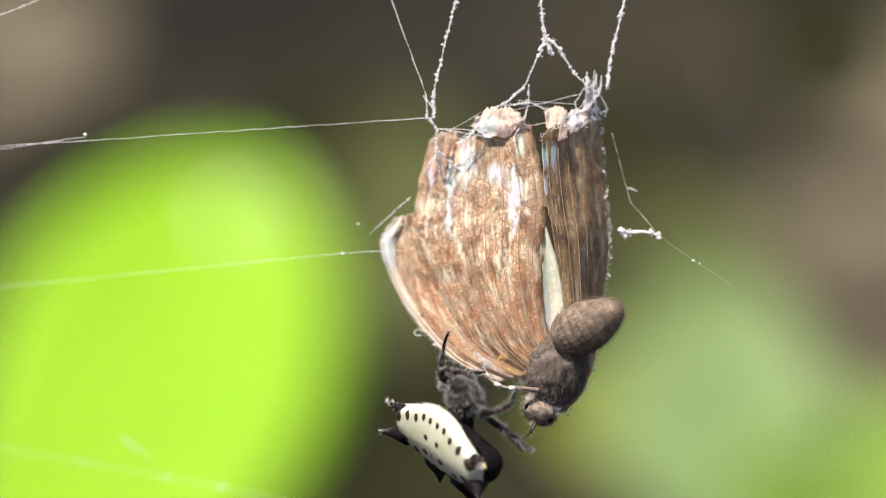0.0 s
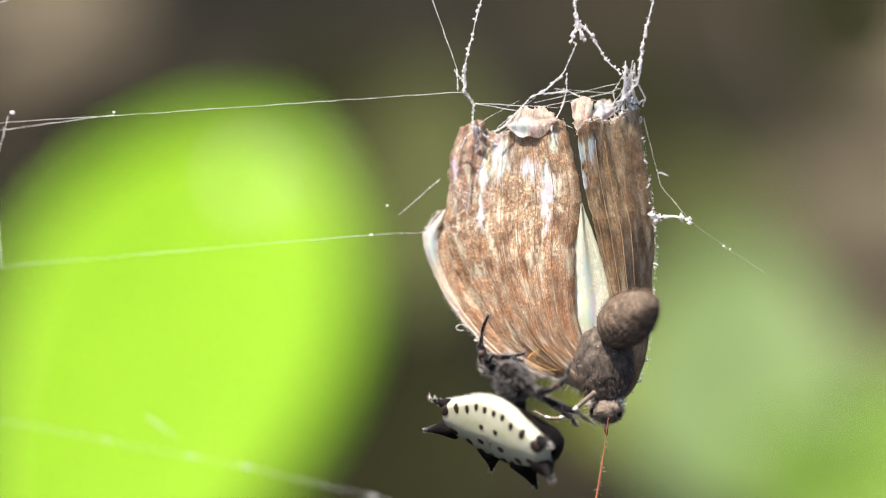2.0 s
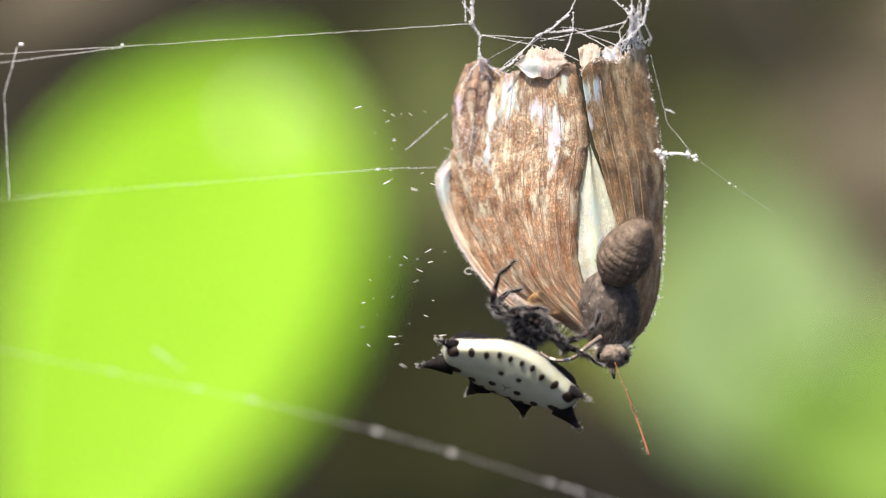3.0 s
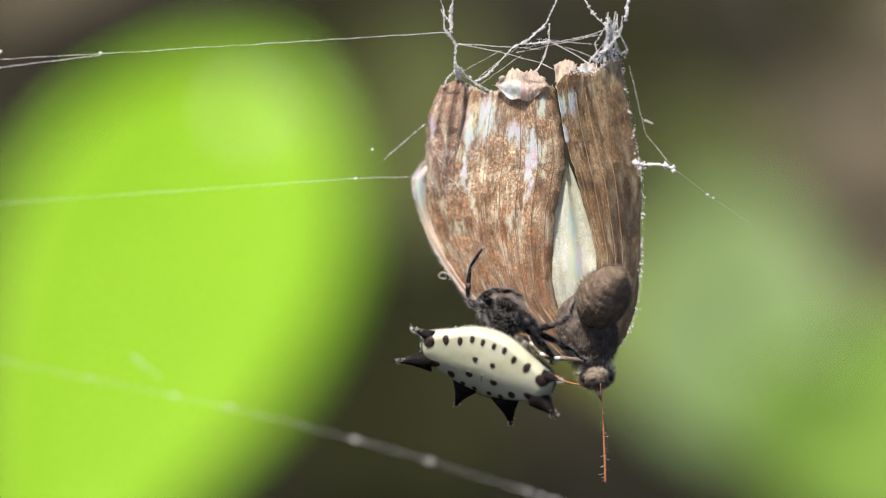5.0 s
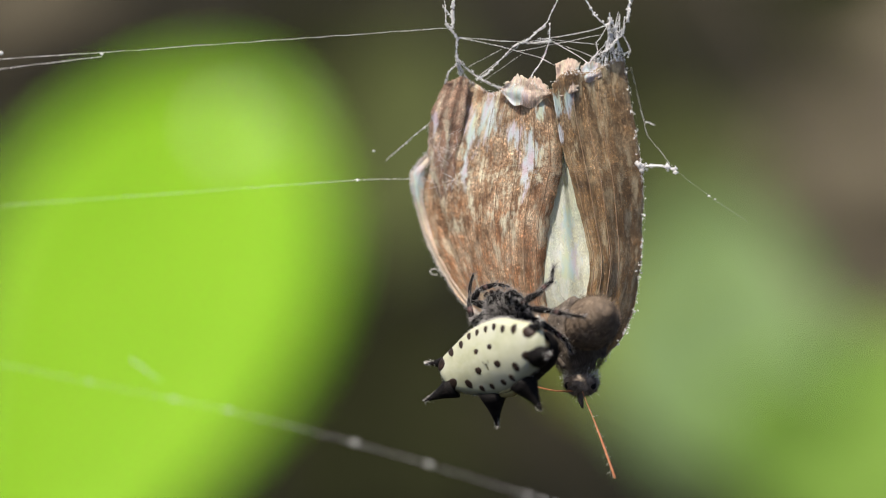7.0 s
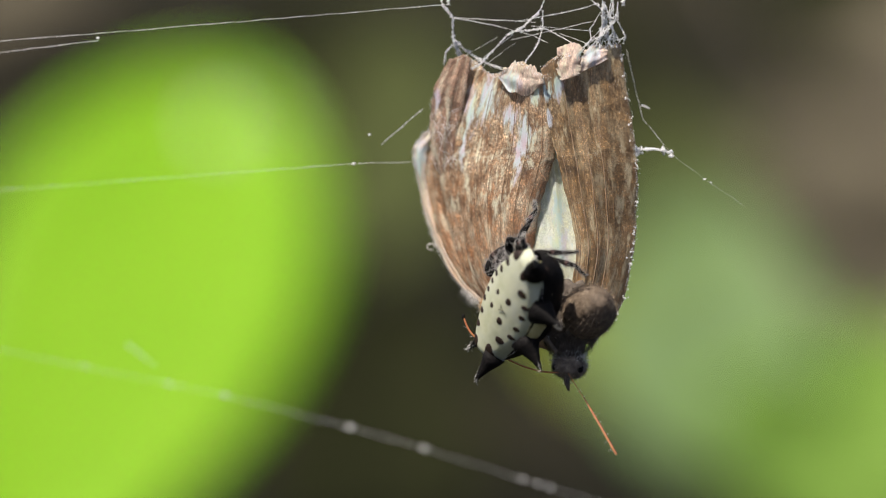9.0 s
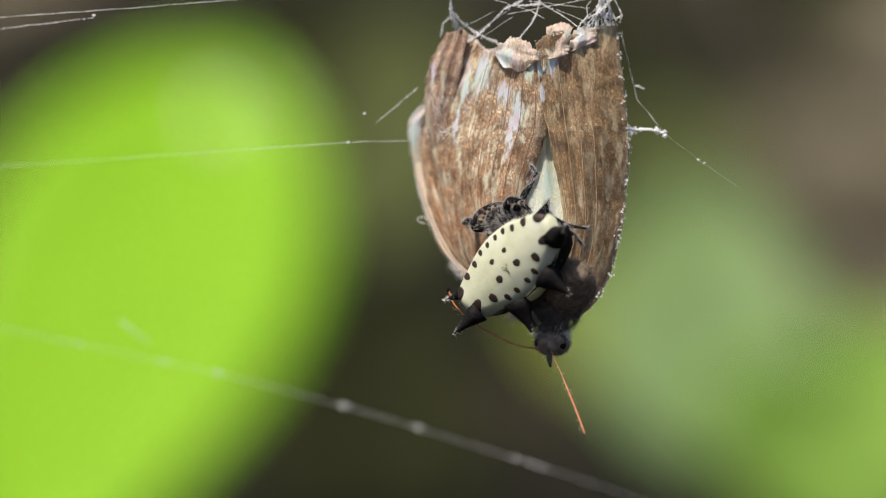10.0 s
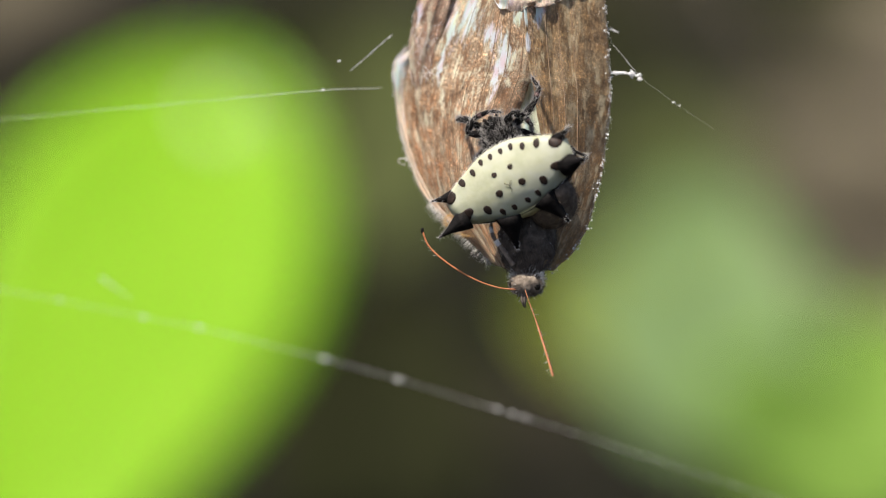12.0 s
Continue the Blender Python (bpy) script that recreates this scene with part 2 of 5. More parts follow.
# near-black leaf colour that paints shade into the background
PAINTED_SHADE = leaf_material("painted_shade", (0.012, 0.0135, 0.006), (0.022, 0.024, 0.01), (0.03, 0.036, 0.01), 0.1, 20, 0.8, 0.03)
LEAF_GREEN = leaf_material("green_leaf", (0.16, 0.28, 0.045), (0.23, 0.38, 0.07), (0.34, 0.56, 0.07), 0.4, 20)


def soil_material():
    mat, nodes, links, bsdf = material("forest_floor", 0.95)
    bsdf.inputs["Specular IOR Level"].default_value = 0.1
    vec = coordinates(nodes, links, (1, 1, 1))
    # the darkest patches put tree shade into the soil colour
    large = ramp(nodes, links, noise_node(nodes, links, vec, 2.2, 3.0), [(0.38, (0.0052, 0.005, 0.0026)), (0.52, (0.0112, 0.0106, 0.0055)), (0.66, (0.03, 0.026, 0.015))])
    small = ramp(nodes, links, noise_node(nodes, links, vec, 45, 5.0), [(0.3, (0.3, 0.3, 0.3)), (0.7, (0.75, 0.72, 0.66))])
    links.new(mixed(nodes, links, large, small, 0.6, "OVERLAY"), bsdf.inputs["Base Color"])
    bump(nodes, links, bsdf, noise_node(nodes, links, vec, 80, 4.0), 0.7, 0.01)
    return mat


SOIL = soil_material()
BARK = plain("bark", [(0.3, (0.015, 0.012, 0.009)), (0.7, (0.05, 0.042, 0.03))], 40, 0.9, 0.8, 0.01, (1, 1, 0.2))
LITTER = plain("dead_leaf", [(0.3, (0.068, 0.059, 0.04)), (0.7, (0.14, 0.123, 0.083))], 30, 0.9, spec=0.15)
# pale colour that paints the glint on the big leaf's tip
TIP_GLINT = plain("pale_glint", [(0.3, (0.44, 0.48, 0.3)), (0.7, (0.6, 0.63, 0.44))], 60, 0.6)


# ---- mesh helpers (millimetres in, metres out) ----
def link_mesh(name, verts, faces, mat, parent=None, label="", smooth=True, scale=MM):
    me = bpy.data.meshes.new(name)
    me.from_pydata([(v[0] * scale, v[1] * scale, v[2] * scale) for v in verts], [], faces)
    me.materials.append(mat)
    me.update()
    if smooth:
        me.polygons.foreach_set("use_smooth", [True] * len(me.polygons))
    ob = new(name, me)
    if parent:
        ob.parent = parent
    return tagged(ob, label)


def spline(points, t):
    """Catmull-Rom through the points, t from 0 to 1."""
    n = len(points) - 1
    f = min(max(t, 0.0), 0.99999) * n
    i = int(f)
    u = f - i
    p = [Vector(points[min(max(i + k, 0), n)]) for k in (-1, 0, 1, 2)]
    return 0.5 * ((2 * p[1]) + (p[2] - p[0]) * u + (2 * p[0] - 5 * p[1] + 4 * p[2] - p[3]) * u * u
                  + (3 * p[1] - p[0] - 3 * p[2] + p[3]) * u ** 3)


def tube(points, radii, sides=8, closed=True):
    """A round tube along points; radii one for each."""
    verts, faces = [], []
    pts = [Vector(p) for p in points]
    side = None
    for i, p in enumerate(pts):
        way = (pts[min(i + 1, len(pts) - 1)] - pts[max(i - 1, 0)]).normalized()
        if side is None:
            side = way.orthogonal().normalized()
        side = (side - way * side.dot(way)).normalized()
        up = way.cross(side)
        for k in range(sides):
            a = 2 * math.pi * k / sides
            verts.append(p + radii[i] * (math.cos(a) * side + math.sin(a) * up))
    for i in range(len(pts) - 1):
        for k in range(sides):
            a, b = i * sides + k, i * sides + (k + 1) % sides
            faces.append((a, b, b + sides, a + sides))
    if closed:
        faces.append(tuple(range(sides))[::-1])
        faces.append(tuple(len(verts) - sides + k for k in range(sides)))
    return verts, faces


def add(mesh, more):
    n = len(mesh[0])
    mesh[0].extend(more[0])
    mesh[1].extend(tuple(i + n for i in f) for f in more[1])


def grain(p, r, rnd):
    """A small uneven crumb."""
    p = Vector(p)
    q = [p + Vector(d) * r * rnd.uniform(0.6, 1.4) for d in ((1, 0, 0), (-1, 0, 0), (0, 1, 0), (0, -1, 0), (0, 0, 1), (0, 0, -1))]
    return q, [(0, 2, 4), (2, 1, 4), (1, 3, 4), (3, 0, 4), (2, 0, 5), (1, 2, 5), (3, 1, 5), (0, 3, 5)]


def hairs(points, ways, length, thick, rnd, bend=0.3):
    """Many thin tapering hairs as three-sided spikes."""
    mesh = ([], [])
    for p, w in zip(points, ways):
        p, w = Vector(p), Vector(w).normalized()
        n = rnd.uniform(0.5, 1.2) * length
        s = w.orthogonal().normalized()
        u = w.cross(s)
        drift = Vector([rnd.uniform(-1, 1) for _ in range(3)]) * bend * n
        base = [p + thick * (math.cos(a) * s + math.sin(a) * u) for a in (0, 2.1, 4.2)]
        mid = [p + w * n * 0.55 + drift * 0.3 + thick * 0.7 * (math.cos(a) * s + math.sin(a) * u) for a in (0, 2.1, 4.2)]
        add(mesh, (base + mid + [p + w * n + drift], [(0, 1, 4, 3), (1, 2, 5, 4), (2, 0, 3, 5), (3, 4, 6), (4, 5, 6), (5, 3, 6)]))
    return mesh


def ellipsoid(centre, radii, rows=16, cols=24, wobble=0.0, turn=None, shape=None):
    verts, faces = [], []
    for i in range(rows + 1):
        a = math.pi * i / rows
        for k in range(cols):
            b = 2 * math.pi * k / cols
            d = Vector((math.sin(a) * math.cos(b), math.sin(a) * math.sin(b), math.cos(a)))
            r = 1 + wobble * noise.noise(d * 3.1 + Vector(centre))
            if shape:
                r *= shape(d)
            v = Vector((d.x * radii[0], d.y * radii[1], d.z * radii[2])) * r
            verts.append((turn @ v if turn else v) + Vector(centre))
    for i in range(rows):
        for k in range(cols):
            a, b = i * cols + k, i * cols + (k + 1) % cols
            faces.append((a, a + cols, b + cols, b))
    return verts, faces


def fur_on(centre, radii, count, length, thick, rnd, lean=(0, 0, -0.3)):
    """Hairs scattered over an ellipsoid, leaning one way."""
    points, ways = [], []
    for _ in range(count):
        d = Vector([rnd.gauss(0, 1) for _ in range(3)]).normalized()
        points.append(Vector(centre) + Vector((d.x * radii[0], d.y * radii[1], d.z * radii[2])) * 0.98)
        ways.append(d + Vector(lean) + 0.4 * Vector([rnd.uniform(-1, 1) for _ in range(3)]))
    return hairs(points, ways, length, thick, rnd)


# ---- the prey: a moth hung by its wing tips, head down ----
moth = tagged(new("moth"), "dead brown moth hanging head down in web silk", "moth")
moth.matrix_world = stage_pose(7.69, 0, 5.0)


def wing(name, left, right, depth, mat, seed, label, nu=44, nv=70, ragged=0.5, pleat=0.16, thick=0.06, bulge=1.0, folds=7, top=None, veins=(), hem=None):
    """A wing sheet between two edge curves (x, z), bottom to top; depth(s, v) gives how far back it lies."""
    rnd = random.Random(seed)
    shift = Vector((seed * 3.7, 1.3, seed * 1.9))
    front = []
    for j in range(nv + 1):
        v = j / nv
        for i in range(nu + 1):
            s = i / nu
            a, b = spline(left, v), spline(right, v)
            edge = 0.16 * ragged * noise.noise(Vector((0, v * 30, 2)) + shift)
            x = a[0] + (b[0] - a[0]) * s + edge * (1 - 2 * s) * (abs(2 * s - 1) ** 4)
            z = a[1] + (b[1] - a[1]) * s
            if top:
                lift = max(0.0, (v - 0.72) / 0.28) ** 1.6
                z += lift * (spline(top, s)[0] + 0.16 * ragged * noise.noise(Vector((s * 17, 0, 4)) + shift))
            if hem:
                z += max(0.0, 1 - 2 * v) * spline(hem, s)[0]
            y = depth(s, v) - bulge * math.sin(math.pi * s) * math.sin(math.pi * min(1, 0.15 + v * 0.8))
            fan = s * folds
            y += pleat * math.sin(2 * math.pi * fan + 0.6 * noise.noise(Vector((s * 5, v * 2, 0)) + shift)) * (0.4 + 0.6 * v)
            y += 0.5 * pleat * noise.noise(Vector((s * 26, v * 3, 0)) + shift) + 0.35 * noise.noise(Vector((s * 2.5, v * 3, 7)) + shift)
            front.append(Vector((x, y, z)))
    n = len(front)
    verts = front + [p + Vector((0, thick, 0)) for p in front]
    faces = []
    w = nu + 1
    for j in range(nv):
        for i in range(nu):
            a = j * w + i
            faces.append((a, a + 1, a + 1 + w, a + w))
            faces.append((n + a, n + a + w, n + a + 1 + w, n + a + 1))
    ring = [i for i in range(w)] + [j * w + nu for j in range(1, nv + 1)] + [nv * w + i for i in range(nu - 1, -1, -1)] + [j * w for j in range(nv - 1, 0, -1)]
    for a, b in zip(ring, ring[1:] + ring[:1]):
        faces.append((b, a, n + a, n + b))
    sheet = link_mesh(name, verts, faces, mat, moth, label)
    wide = max((Vector(a) - Vector(b)).length for a, b in zip(left, right)) * MM
    long = (Vector(left[-1]) - Vector(left[0])).length * MM
    coords = [(((k % n) % w) / nu * wide + seed * 0.05, ((k % n) // w) / nv * long + seed * 0.03) for k in range(len(verts))]
    layer = sheet.data.uv_layers.new(name="grain")
    for loop in sheet.data.loops:
        layer.data[loop.index].uv = coords[loop.vertex_index]
    for s in veins:
        i, wave = int(s * nu), rnd.uniform(-0.03, 0.03)
        path = [front[j * w + i] + Vector((wave * math.sin(j * 0.09), -0.02, 0)) for j in range(0, int(nv * 0.96), 2)]
        link_mesh("vein", *tube(path, [0.038 - 0.018 * k / len(path) for k in range(len(path))], 6), VEIN, sheet)
    if veins:
        # pale grains added for loose scales and the sparkle on them
        glitter = ([], [])
        for _ in range(2000):
            add(glitter, grain(rnd.choice(front) + Vector((rnd.gauss(0, 0.08), -0.03, rnd.gauss(0, 0.1))), rnd.choice((0.01, 0.013, 0.018, 0.026)), rnd))
        link_mesh("scale_sparkle", *glitter, PALE_HAIR, sheet, "fine glittering wing scales", smooth=False)
    return sheet


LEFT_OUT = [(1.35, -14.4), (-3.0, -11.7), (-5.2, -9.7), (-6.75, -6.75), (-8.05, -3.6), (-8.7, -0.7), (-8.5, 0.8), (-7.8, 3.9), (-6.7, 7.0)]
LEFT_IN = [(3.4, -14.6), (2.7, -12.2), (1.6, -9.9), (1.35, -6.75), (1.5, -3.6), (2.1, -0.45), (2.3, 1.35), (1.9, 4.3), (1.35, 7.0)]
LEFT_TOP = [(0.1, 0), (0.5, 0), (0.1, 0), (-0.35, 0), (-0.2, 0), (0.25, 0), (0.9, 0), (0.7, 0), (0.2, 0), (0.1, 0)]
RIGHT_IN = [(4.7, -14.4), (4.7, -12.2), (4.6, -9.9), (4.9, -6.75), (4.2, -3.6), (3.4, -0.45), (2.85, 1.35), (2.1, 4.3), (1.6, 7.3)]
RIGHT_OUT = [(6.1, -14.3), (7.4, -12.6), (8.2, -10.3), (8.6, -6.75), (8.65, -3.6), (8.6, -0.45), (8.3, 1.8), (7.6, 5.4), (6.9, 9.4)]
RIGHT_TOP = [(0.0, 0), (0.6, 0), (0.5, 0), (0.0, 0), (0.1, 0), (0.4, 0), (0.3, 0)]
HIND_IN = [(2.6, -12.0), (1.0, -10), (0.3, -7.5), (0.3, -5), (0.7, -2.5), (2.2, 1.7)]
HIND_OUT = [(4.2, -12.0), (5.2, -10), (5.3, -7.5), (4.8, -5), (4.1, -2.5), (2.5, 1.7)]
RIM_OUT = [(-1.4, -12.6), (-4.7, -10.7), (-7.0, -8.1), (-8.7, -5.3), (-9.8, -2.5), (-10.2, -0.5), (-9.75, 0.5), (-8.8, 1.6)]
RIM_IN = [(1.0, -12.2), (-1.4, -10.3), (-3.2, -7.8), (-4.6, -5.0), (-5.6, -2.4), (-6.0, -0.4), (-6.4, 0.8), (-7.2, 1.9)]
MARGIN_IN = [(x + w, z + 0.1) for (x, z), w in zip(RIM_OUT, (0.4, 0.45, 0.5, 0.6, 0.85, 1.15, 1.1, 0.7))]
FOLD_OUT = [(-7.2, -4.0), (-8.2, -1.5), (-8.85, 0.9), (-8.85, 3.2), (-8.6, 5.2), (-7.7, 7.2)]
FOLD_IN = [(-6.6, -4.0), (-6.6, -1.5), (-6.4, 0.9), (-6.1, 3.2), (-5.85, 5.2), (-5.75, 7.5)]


def left_depth(s, v):
    curl_in = 0.9 * max(0.0, (s - 0.87) / 0.13) ** 1.5
    return (1 - s) * 2.8 * min(1, v * 2.2) - 2.2 * s + 0.6 * (1 - v) + curl_in


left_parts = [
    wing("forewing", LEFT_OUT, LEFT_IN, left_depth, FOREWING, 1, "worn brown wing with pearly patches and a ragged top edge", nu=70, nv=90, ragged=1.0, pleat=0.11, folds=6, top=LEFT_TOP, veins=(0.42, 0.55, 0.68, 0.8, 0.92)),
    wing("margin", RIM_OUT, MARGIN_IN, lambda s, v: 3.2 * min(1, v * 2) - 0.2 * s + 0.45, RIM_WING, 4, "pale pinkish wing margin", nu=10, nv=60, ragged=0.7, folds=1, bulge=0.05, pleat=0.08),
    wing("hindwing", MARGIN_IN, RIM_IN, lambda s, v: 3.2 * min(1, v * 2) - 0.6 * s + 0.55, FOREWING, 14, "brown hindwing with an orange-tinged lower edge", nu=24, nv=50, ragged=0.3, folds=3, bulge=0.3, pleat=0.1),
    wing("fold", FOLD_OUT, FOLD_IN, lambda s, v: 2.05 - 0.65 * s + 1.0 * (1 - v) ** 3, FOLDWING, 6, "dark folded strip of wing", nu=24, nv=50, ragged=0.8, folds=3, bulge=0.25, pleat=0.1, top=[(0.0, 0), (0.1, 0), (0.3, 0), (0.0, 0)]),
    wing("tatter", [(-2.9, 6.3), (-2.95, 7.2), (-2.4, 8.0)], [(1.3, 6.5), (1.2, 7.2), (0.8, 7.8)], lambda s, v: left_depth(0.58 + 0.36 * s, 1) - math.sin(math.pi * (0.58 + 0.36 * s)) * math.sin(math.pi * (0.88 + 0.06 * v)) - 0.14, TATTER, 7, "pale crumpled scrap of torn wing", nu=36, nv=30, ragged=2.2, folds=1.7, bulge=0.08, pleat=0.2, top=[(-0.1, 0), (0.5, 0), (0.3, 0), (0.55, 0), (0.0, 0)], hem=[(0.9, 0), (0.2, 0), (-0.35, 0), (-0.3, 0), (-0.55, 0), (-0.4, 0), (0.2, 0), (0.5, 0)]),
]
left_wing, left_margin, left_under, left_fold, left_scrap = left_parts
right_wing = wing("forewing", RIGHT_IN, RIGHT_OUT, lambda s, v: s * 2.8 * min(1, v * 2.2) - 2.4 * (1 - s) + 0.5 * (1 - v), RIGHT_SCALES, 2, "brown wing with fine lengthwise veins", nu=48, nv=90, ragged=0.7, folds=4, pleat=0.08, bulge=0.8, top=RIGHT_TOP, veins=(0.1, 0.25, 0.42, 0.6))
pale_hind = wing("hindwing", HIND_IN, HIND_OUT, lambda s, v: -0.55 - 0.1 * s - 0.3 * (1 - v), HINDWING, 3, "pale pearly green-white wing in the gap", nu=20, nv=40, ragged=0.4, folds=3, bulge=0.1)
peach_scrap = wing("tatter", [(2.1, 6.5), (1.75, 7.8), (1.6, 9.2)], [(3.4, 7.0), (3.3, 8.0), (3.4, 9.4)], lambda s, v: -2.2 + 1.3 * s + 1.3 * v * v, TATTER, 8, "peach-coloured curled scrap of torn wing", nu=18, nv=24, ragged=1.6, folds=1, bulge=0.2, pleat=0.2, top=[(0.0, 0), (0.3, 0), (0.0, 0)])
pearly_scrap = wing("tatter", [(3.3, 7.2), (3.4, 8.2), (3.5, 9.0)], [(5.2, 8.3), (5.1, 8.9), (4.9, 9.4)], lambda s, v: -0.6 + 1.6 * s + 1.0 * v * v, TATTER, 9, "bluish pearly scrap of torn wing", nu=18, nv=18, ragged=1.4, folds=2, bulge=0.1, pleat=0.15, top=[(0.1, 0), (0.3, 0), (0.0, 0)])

rnd = random.Random(5)
thorax = ellipsoid((4.1, -2.2, -12.5), (2.15, 1.9, 3.1), 26, 34, 0.28, shape=lambda d: 1 - 0.12 * max(0, -d.z))
shoulder = ellipsoid((3.3, -1.5, -11.8), (1.7, 1.4, 2.2), 18, 24, 0.25)
add(thorax, shoulder)
chest = link_mesh("thorax", *thorax, BODY_FUR, moth, "dark grey-brown furry thorax")
fur = fur_on((4.1, -2.2, -12.5), (2.15, 1.9, 3.0), 3600, 0.55, 0.015, rnd, (0, 0, -1.0))
add(fur, fur_on((3.3, -1.5, -11.8), (1.7, 1.4, 2.2), 900, 0.5, 0.015, rnd, (0, 0, -1.0)))
link_mesh("fur", *fur, FUR_HAIR, chest)
skull = ellipsoid((4.4, -2.7, -16.0), (1.35, 1.25, 0.95), 16, 22, 0.2)
head = link_mesh("head", *skull, HEAD_FUR, moth, "small dark furry head")
fringe = fur_on((4.4, -2.7, -16.0), (1.35, 1.25, 0.95), 1200, 0.28, 0.014, rnd, (0, 0, -0.5))
link_mesh("fur", *fringe, FUR_HAIR, head)
crumbs = ([], [])
for k in range(90):
    d = Vector([rnd.gauss(0, 1) for _ in range(3)]).normalized()
    add(crumbs, grain((4.0 + d.x * 2.3, -2.3 + d.y * 2.3, -13.2 + d.z * 3.6), rnd.uniform(0.02, 0.05), rnd))
link_mesh("specks", *crumbs, PALE_HAIR, chest)
foot = [(3.4, -3.7, -14.6), (2.5, -4.1, -15.6), (1.6, -4.2, -16.7), (0.3, -4.1, -17.2), (-1.0, -4.0, -16.9)]
foreleg = link_mesh("leg", *tube([spline(foot, i / 24) for i in range(25)], [0.2 - 0.12 * i / 24 + 0.04 * (i % 6 == 0) for i in range(25)], 8), HEAD_FUR, moth, "thin pale-banded moth leg")
for i in (8, 13, 18):
    link_mesh("band", *tube([spline(foot, (i + k) / 24) for k in (0, 1, 2)], [0.235 - 0.12 * i / 24] * 3, 8), PALE_HAIR, foreleg, "pale band")
at = [spline(foot, rnd.uniform(0.15, 1)) for _ in range(160)]
link_mesh("hair", *hairs(at, [(rnd.gauss(0, 1), rnd.gauss(0, 1), rnd.gauss(0, 1)) for _ in at], 0.35, 0.013, rnd), PALE_HAIR, foreleg)
for sx in (-1, 1):
    link_mesh("eye", *ellipsoid((4.4 + sx * 0.95, -3.25, -16.1), (0.33, 0.33, 0.33), 10, 14), BLACK, head)
    link_mesh("palp", *tube([(4.35 + sx * 0.12, -3.2, -16.6), (4.45 + sx * 0.1, -3.5, -17.3), (4.6 + sx * 0.04, -3.4, -17.9)], [0.16, 0.12, 0.03]), BODY_FUR, head)


def segmented(length, width, rings=9):
    """A tapering abdomen along +z with ring folds."""
    verts, faces, cols, rows = [], [], 28, rings * 6
    for i in range(rows + 1):
        f = i / rows
        r = width * math.sin(math.pi * (0.10 + 0.86 * f ** 0.85)) ** 0.62
        r *= 1 - 0.035 * (abs(((f * rings) % 1) - 0.5) * 2) ** 3
        for k in range(cols):
            a = 2 * math.pi * k / cols
            w = 1 + 0.04 * noise.noise(Vector((math.cos(a) * 2, math.sin(a) * 2, f * 5)))
            verts.append((r * w * math.cos(a), r * w * math.sin(a), length * f))
    for i in range(rows):
        for k in range(cols):
            a, b = i * cols + k, i * cols + (k + 1) % cols
            faces.append((a, b, b + cols, a + cols))
    faces.append(tuple(range(cols))[::-1])
    faces.append(tuple(rows * cols + k for k in range(cols)))
    return verts, faces


belly_mesh = segmented(6.0, 2.05)
belly = link_mesh("abdomen", *belly_mesh, BELLY, moth, "brown ringed abdomen sticking out")
belly.matrix_basis = pose(3.9 * MM, -3.2 * MM, -10.8 * MM, 40, 0, 0)
tip_ring = [v for v in belly_mesh[0] if v[2] > 0.5]
link_mesh("fur", *hairs(tip_ring, [(v[0] * 0.7 + rnd.gauss(0, 0.2), v[1] * 0.7 + rnd.gauss(0, 0.2), 1.0) for v in tip_ring], 0.42, 0.014, rnd), BELLY, belly)

def barbs(path, rnd, count, length):
    at = [Vector(path[rnd.randrange(len(path) // 4, len(path))]) for _ in range(count)]
    return hairs(at, [Vector((rnd.choice((-1, 1)), rnd.uniform(-0.5, 0.5), rnd.uniform(-0.4, 0.2))) for _ in at], length, 0.014, rnd)


def antenna(points, label, thin=0.03, bristles=26):
    path = [spline(points, i / 30) for i in range(31)]
    radii = [thin if i < 10 else thin + (0.072 - thin) * min(1, (i - 10) / 6) * (1 + 0.25 * (i % 2)) for i in range(31)]
    mesh = tube(path, radii, 8)
    ob = link_mesh("antenna", *mesh, ANTENNA, moth, label)
    link_mesh("barb", *barbs(path, rnd, bristles, 0.42), PALE_HAIR, ob)
    return ob, path


feeler, feeler_path = antenna([(0, 0, 0), (0.02, 0, -1.4), (0.06, 0, -2.8), (0.05, 0, -4.5), (0.02, 0, -6.2), (-0.03, 0, -7.8)], "thin orange antenna with fine barbs")
feeler.matrix_basis = pose(4.6 * MM, -3.9 * MM, -16.5 * MM)
bow, bow_path = antenna([(0, 0, 0), (-1.4, -0.3, 0.0), (-3.0, -0.6, 0.35), (-4.6, -0.8, 1.0), (-6.2, -0.9, 1.9), (-7.3, -0.9, 2.8), (-7.9, -0.9, 3.9)], "curved thin orange antenna with a dark tip", 0.06, 9)
link_mesh("tip", *ellipsoid(bow_path[-1], (0.14, 0.14, 0.24), 8, 10), BLACK, bow)
bow.matrix_basis = pose(3.9 * MM, -3.6 * MM, -16.5 * MM)
fringe_at, fringe_way = [], []
for k in range(200):
    f = rnd.random() * 0.45
    e = spline(RIM_OUT, f)
    fringe_at.append((e[0] + 0.1, 3.2 * min(1, f * 2) + 0.6 + rnd.gauss(0, 0.2), e[1]))
    fringe_way.append((-0.7, rnd.uniform(-0.4, 0.4), -0.8 + rnd.uniform(-0.3, 0.3)))
link_mesh("fringe", *hairs(fringe_at, fringe_way, 0.4, 0.014, rnd), PALE_HAIR, left_margin, "pale fringe of fine scales")
